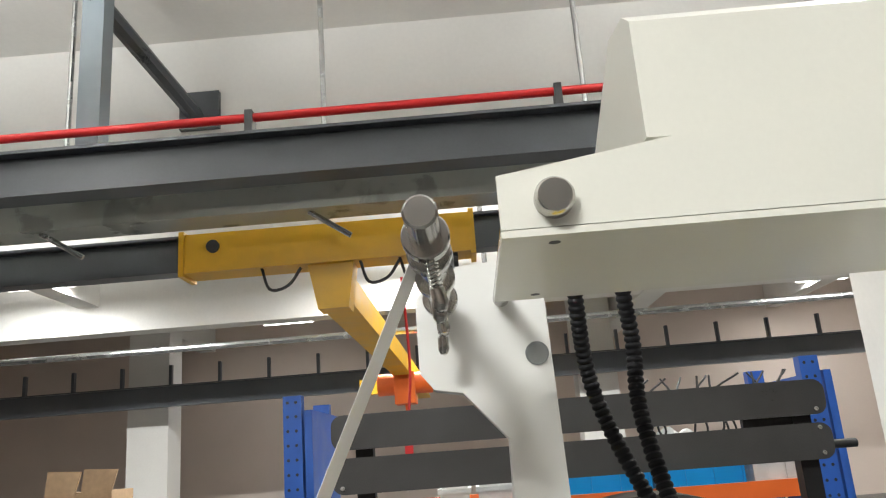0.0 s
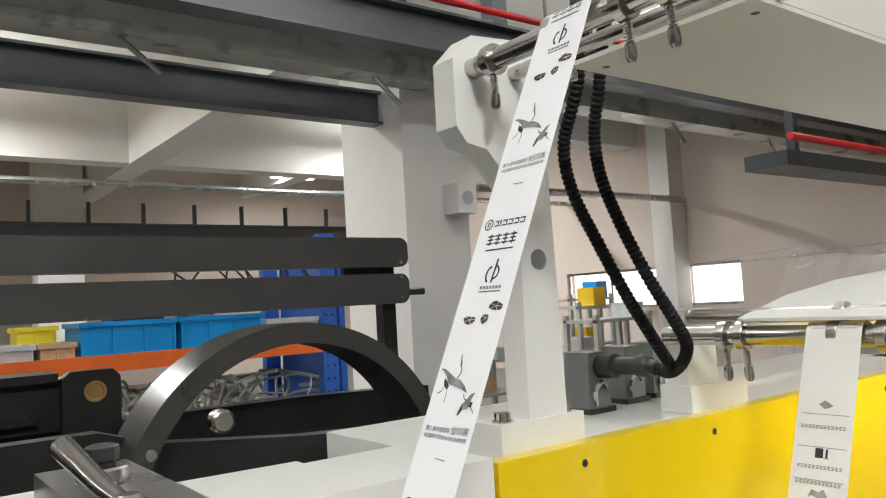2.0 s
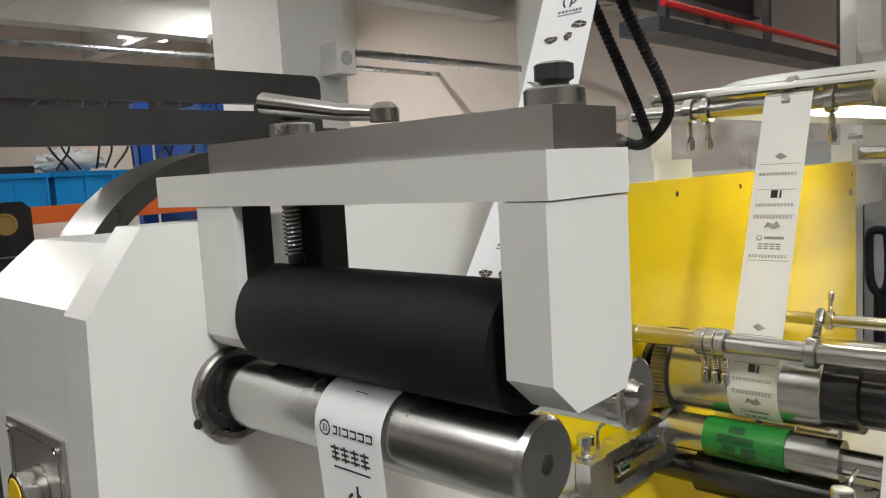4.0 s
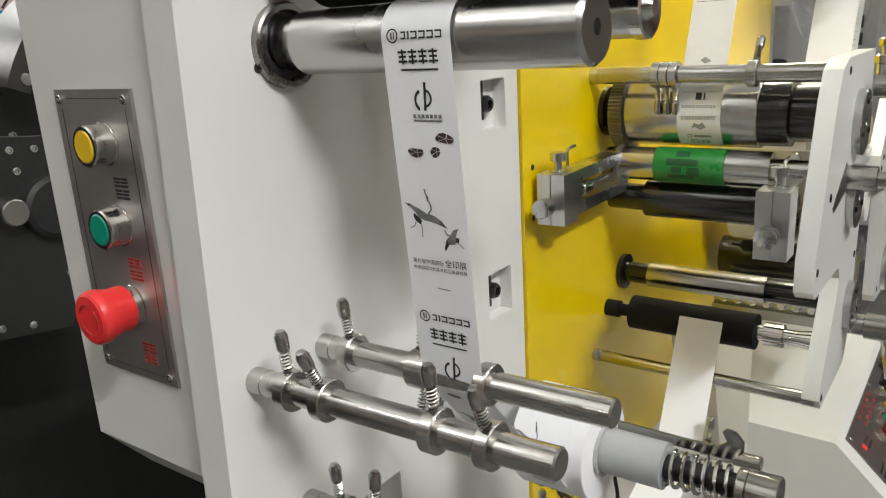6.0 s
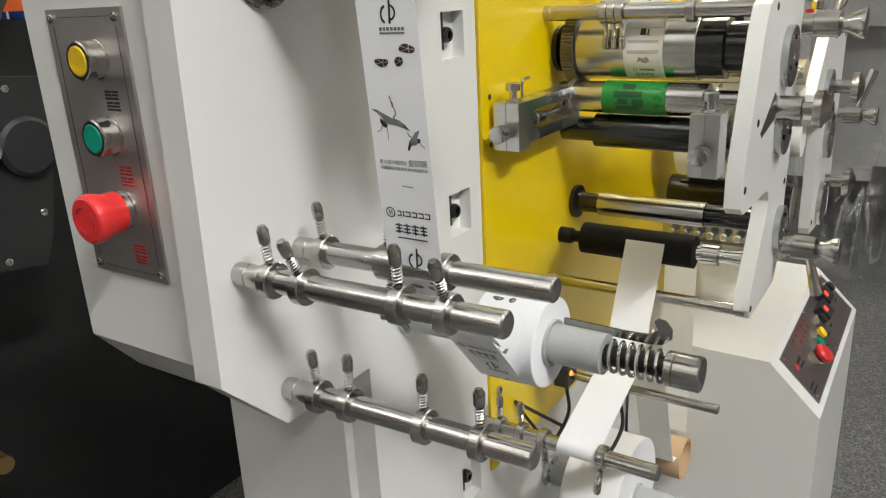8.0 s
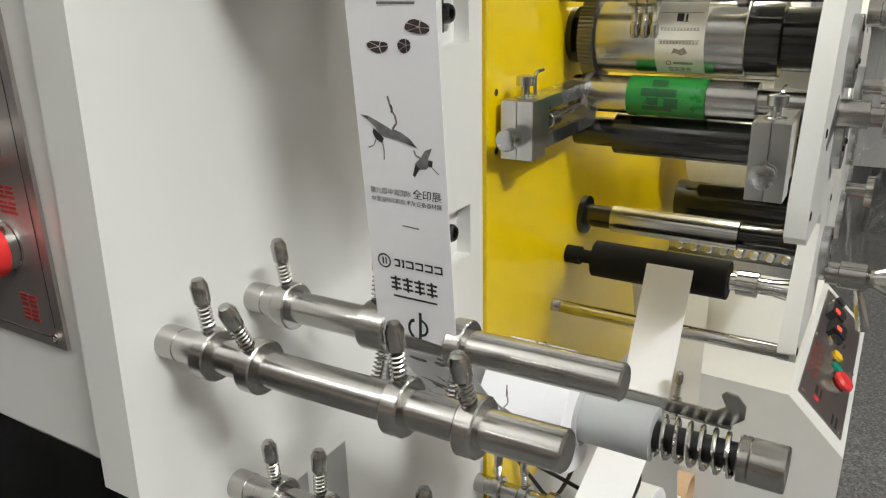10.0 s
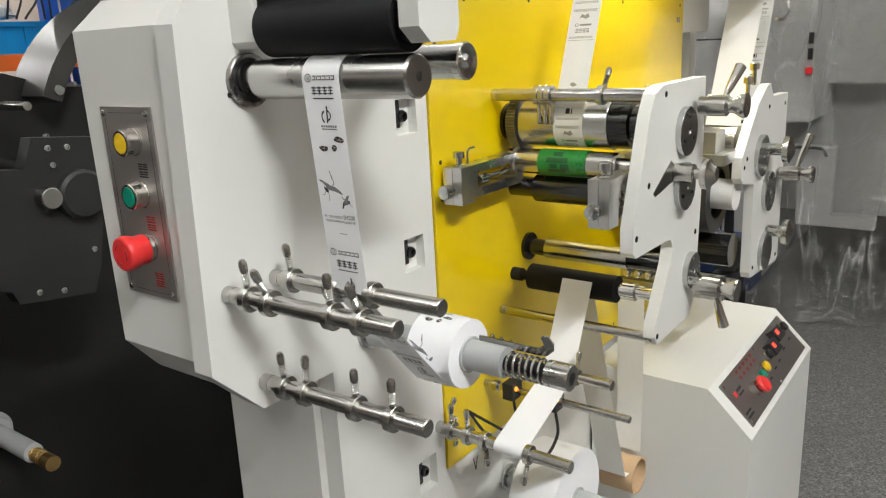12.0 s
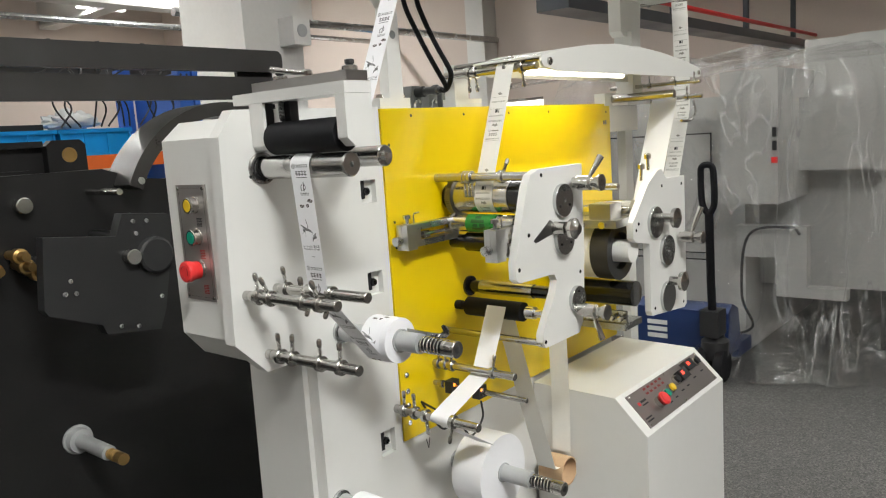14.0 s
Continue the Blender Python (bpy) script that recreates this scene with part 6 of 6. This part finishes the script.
for k in range(13):
    x = 1.55 + 0.06 * k + rnd.uniform(-0.03, 0.03)
    tube(bm, spline([(x, 4.0, 1.62), (x + rnd.uniform(-0.1, 0.1), 3.97, 1.75), (x + rnd.uniform(-0.12, 0.12), 3.98, 1.9), (x + rnd.uniform(-0.1, 0.1), 4.05, 2.0)], 6), 0.006, 5)
tagged(new("hanging_cables", finish("hanging_cables", bm, BLACKP)), "loose black cables hanging from the rack", "cables", kind="stuff")
bm = bmesh.new()
bmesh.ops.create_icosphere(bm, subdivisions=4, radius=1.0)
for v in bm.verts:
    n_ = noise.noise(v.co * 2.3) + 0.5 * noise.noise(v.co * 6)
    v.co = Vector((1.68 + v.co.x * 0.16 * (1 + 0.4 * n_), 4.2 + v.co.y * 0.12, 1.66 + v.co.z * 0.06 * (1 + 0.8 * n_)))
single("plastic_bag", bm, PLASTIC, "crumpled clear plastic bag lying on the bins", "plastic bag")
bm = bmesh.new()
box(bm, 1.2, 1.45, 4.05, 4.3, 1.60, 1.645, 0.008, 1)
single("black_tray", bm, BLACKP, "black plastic tray lying on the bin", "tray")

# ---- far shelving and boxes ----
for x, y in ((-2.9, 6.2), (-1.9, 6.25)):
    c_ = thing("carton", (x, y, 1.2), "open brown cardboard carton on a steel cupboard", "carton")
    bm = bmesh.new()
    box(bm, x, x + 0.55, y, y + 0.4, 1.2, 1.62 if x < -2.5 else 1.42, 0.004, 1)
    part("body", bm, KRAFT if x < -2.5 else WHITE2, c_)
    bm = bmesh.new()
    for s_ in (0, 0.3):
        prism(bm, [(x + s_, 1.60), (x + s_ + 0.25, 1.60), (x + s_ + 0.3, 1.78), (x + s_ + 0.02, 1.80)], "y", y - 0.01, y, 0.001, 1)
    if x < -2.5:
        part("flap", bm, KRAFT, c_)
    else:
        bm.free()
bm = bmesh.new()
box(bm, -3.2, -1.2, 6.1, 6.8, 0, 1.2, 0.01, 1)
single("steel_cupboard", bm, CABW, "pale grey steel cupboard against the beam line", "cupboard")
for k, (x, y, h) in enumerate(((7.2, 6.2, 1.35), (8.2, 7.4, 1.5), (6.4, 7.9, 1.4), (9.3, 8.6, 1.6))):
    s_ = thing("shelf_unit", (x, y, 0), "white open shelf unit with boxes far back", "shelf unit", "far shelf units")
    for a in (0, 1.0):
        for b in (0, 0.5):
            bm = bmesh.new()
            box(bm, x + a, x + a + 0.06, y + b, y + b + 0.06, 0, h)
            part("post", bm, CABW, s_)
    for z in (0.3, 0.75, h - 0.1):
        bm = bmesh.new()
        box(bm, x, x + 1.06, y + 0.001, y + 0.56, z, z + 0.04)
        part("shelf", bm, CABW, s_)
    for j in range(3):
        bm = bmesh.new()
        bx = x + 0.08 + 0.33 * j
        hh = rnd.uniform(0.12, 0.28)
        z = (0.34, 0.79, h - 0.06)[(j + k) % 3]
        box(bm, bx, bx + 0.26, y + 0.08, y + 0.4, z, z + hh, 0.01, 1)
        single("box", bm, (BLUEB, KRAFT, PLASTIC, YELB)[(j + 2 * k) % 4], ("blue plastic box", "brown carton box", "pale plastic box", "yellow plastic box")[(j + 2 * k) % 4] + " on the far shelf", "box")

# ---- wrapped cabinet machine and pallet truck ----
cab = thing("wrapped_cabinet", (4.4, 0.9, 0), "pale grey machine cabinet wrapped in clear film", "cabinet")
bm = bmesh.new()
box(bm, 3.95, 5.4, 0.78, 1.95, 0.02, 1.42, 0.01, 1)
part("body", bm, CABW, cab)
for y0, y1, z0, z1 in ((0.98, 1.55, 0.62, 1.33), (0.98, 1.55, 0.08, 0.57), (1.57, 1.9, 0.08, 1.33)):
    bm = bmesh.new()
    box(bm, 3.938, 3.952, y0, y1, z0, z1, 0.003, 1)
    part("door", bm, CABW, cab)
    bm = bmesh.new()
    box(bm, 3.944, 3.951, y0 - 0.008, y1 + 0.008, z0 - 0.008, z1 + 0.008)
    part("door_seal", bm, BLACKR, cab, "dark seal round the door")
bm = bmesh.new()
box(bm, 3.62, 4.3, 0.50, 0.80, 0.95, 1.66, 0.012, 2)
sw_ = part("switch_box", bm, CABW, cab, "pale grey switch box")
for z in (1.33, 1.26):
    bm = bmesh.new()
    box(bm, 3.606, 3.62, 0.505, 0.525, z - 0.025, z + 0.025, 0.002, 1)
    part("hinge", bm, BLACKP, sw_)
bm = bmesh.new()
box(bm, 3.606, 3.62, 0.50, 0.53, 1.17, 1.20, 0.003, 1)
part("latch", bm, REDP, sw_, "red latch")
bm = bmesh.new()
prism(bm, [(0.80, 0.80), (0.42, 0.80), (0.42, 0.46), (0.22, 0.46), (0.22, 0.40), (0.58, 0.40), (0.58, 0.62), (0.80, 0.62)], "x", 3.86, 3.94, 0.004, 1)
part("bracket", bm, CABW, cab)
bm = bmesh.new()
tube(bm, spline([(3.84, 0.45, 0.76), (3.82, 0.5, 0.8), (3.82, 0.72, 0.75), (3.82, 0.76, 0.4), (3.82, 0.7, 0.22), (3.82, 0.86, 0.14)], 8), 0.008, 8)
part("cable", bm, BLACKP, cab)
bm = bmesh.new()
box(bm, 4.2, 8.6, -0.1, 1.6, 0.4, 1.55, 0.01, 1), box(bm, 4.5, 5.0, -0.2, 0.6, 1.55, 1.85, 0.01, 1), box(bm, 5.6, 6.3, -0.2, 0.6, 1.55, 1.95, 0.01, 1), box(bm, 4.0, 4.25, 0.05, 0.5, 1.1, 1.5, 0.01, 1)
part("rear_unit", bm, CABW, cab)
bm = bmesh.new()
for x in (4.4, 6.0, 7.8):
    box(bm, x, x + 0.15, 0.0, 0.15, 0, 0.4)
    box(bm, x, x + 0.15, 1.3, 1.45, 0, 0.4)
part("foot", bm, DARK2, cab)
bm = bmesh.new()
plan = spline([(3.78, 2.0, 0), (3.64, 1.4, 0), (3.57, 0.75, 0), (3.62, 0.35, 0), (3.85, 0.05, 0), (4.3, -0.22, 0), (5.5, -0.35, 0), (7.2, -0.4, 0), (8.7, -0.3, 0)], 22)
NZ = 26
grid = []
for i, p in enumerate(plan):
    a, b = plan[max(0, i - 1)], plan[min(len(plan) - 1, i + 1)]
    d = (b - a).normalized()
    out_ = Vector((d.y, -d.x, 0)) * -1
    col = []
    for k in range(NZ + 1):
        f = k / NZ
        top_z = 1.74 + 0.10 * noise.noise(Vector((i * 0.11, 0, 3)))
        w = 0.09 * noise.noise(Vector((i * 0.10, f * 1.6, 1))) + 0.025 * noise.noise(Vector((i * 0.35, f * 5, 7)))
        flare = 0.10 * max(0, 0.22 - f) / 0.22 * (1 + 0.6 * noise.noise(Vector((i * 0.15, 0, 9)))) - 0.14 * max(0, f - 0.86) / 0.14
        q = p - out_ * (w + flare)
        col.append(bm.verts.new((q.x, q.y, 0.012 + top_z * f)))
    grid.append(col)
for c0, c1 in zip(grid, grid[1:]):
    for k in range(NZ):
        bm.faces.new((c0[k], c1[k], c1[k + 1], c0[k + 1]))
for c0, c1 in zip(grid, grid[1:]):
    v = [c0[NZ], c1[NZ]]
    e = [bm.verts.new((q.co.x + 0.25, max(q.co.y + 0.8, 1.0), 1.72 + 0.1 * noise.noise(q.co * 3))) for q in v]
    bm.faces.new((v[0], v[1], e[1], e[0]))
bmesh.ops.remove_doubles(bm, verts=bm.verts, dist=0.0005)
film_ = single("plastic_film", bm, FILM, "clear crumpled plastic dust sheet draped to the floor", "plastic sheet", sharp=70)

TX, TY = 3.42, 0.78
pt = thing("pallet_truck", (TX, TY, 0), "navy blue hand pallet truck with a black handle", "pallet truck")
bm = bmesh.new()
tube(bm, [(TX, TY, 0.32), (TX - 0.02, TY - 0.0, 0.55), (TX - 0.06, TY - 0.01, 0.93)], 0.022, 12)
part("drawbar", bm, BLACKR, pt)
bm = bmesh.new()
tube(bm, spline([(TX - 0.06, TY - 0.01, 0.92), (TX - 0.065, TY + 0.022, 0.98), (TX - 0.072, TY + 0.026, 1.12), (TX - 0.076, TY + 0.016, 1.178), (TX - 0.076, TY - 0.032, 1.178), (TX - 0.072, TY - 0.042, 1.12), (TX - 0.065, TY - 0.040, 0.98), (TX - 0.06, TY - 0.01, 0.92)], 6), 0.017, 10)
part("handle", bm, BLACKR, pt)
bm = bmesh.new()
lathe(bm, (TX + 0.03, TY, 0.12), (0, 0, 1), [(0, 0.07), (0.10, 0.075), (0.12, 0.05), (0.26, 0.05), (0.27, 0.0)], 20)
box(bm, TX - 0.06, TX + 0.06, TY - 0.05, TY + 0.05, 0.26, 0.40, 0.012, 1)
part("hydraulic_pump", bm, BLACKP, pt)
for y in (TY - 0.07, TY + 0.03):
    bm = bmesh.new()
    cyl(bm, (TX, y, 0.09), (TX, y + 0.05, 0.09), 0.09, 24, 0.008)
    part("wheel", bm, BLACKR, pt)
bm = bmesh.new()
prism(bm, [(TX + 0.09, 0.12), (TX + 0.09, 0.36), (TX + 0.16, 0.40), (TX + 0.25, 0.36), (TX + 0.30, 0.12)], "y", TY - 0.05, TY + 0.48, 0.01, 1)
part("frame", bm, NAVY, pt, "navy blue frame")
for y in (TY - 0.04, TY + 0.33):
    bm = bmesh.new()
    box(bm, TX + 0.28, TX + 0.50, y, y + 0.15, 0.06, 0.14, 0.008, 1)
    part("fork", bm, NAVY, pt)
bm = bmesh.new()
for k in range(3):
    box(bm, TX + 0.084, TX + 0.0895, TY + 0.30, TY + 0.42, 0.18 + 0.04 * k, 0.205 + 0.04 * k)
part("warning_sticker", bm, WHITE2, pt, "white and red sticker bars")

# tray and pipe lines over the wrapped machine
ct = thing("cable_tray", (6, 2.5, 2.5), "long grey cable tray with a red pipe", "cable tray")
bm = bmesh.new()
box(bm, 4.9, 11.99, 2.45, 2.75, 2.36, 2.46, 0.005, 1)
part("tray", bm, BEAMG, ct)
bm = bmesh.new()
cyl(bm, (4.9, 2.42, 2.54), (11.99, 2.42, 2.54), 0.025, 10)
part("red_pipe", bm, REDP, ct, "red painted pipe")
for x in (5.2, 7.2, 9.4, 11.4):
    bm = bmesh.new()
    box(bm, x, x + 0.06, 2.55, 2.61, 2.46, HC)
    part("hanger", bm, BEAMG, ct)
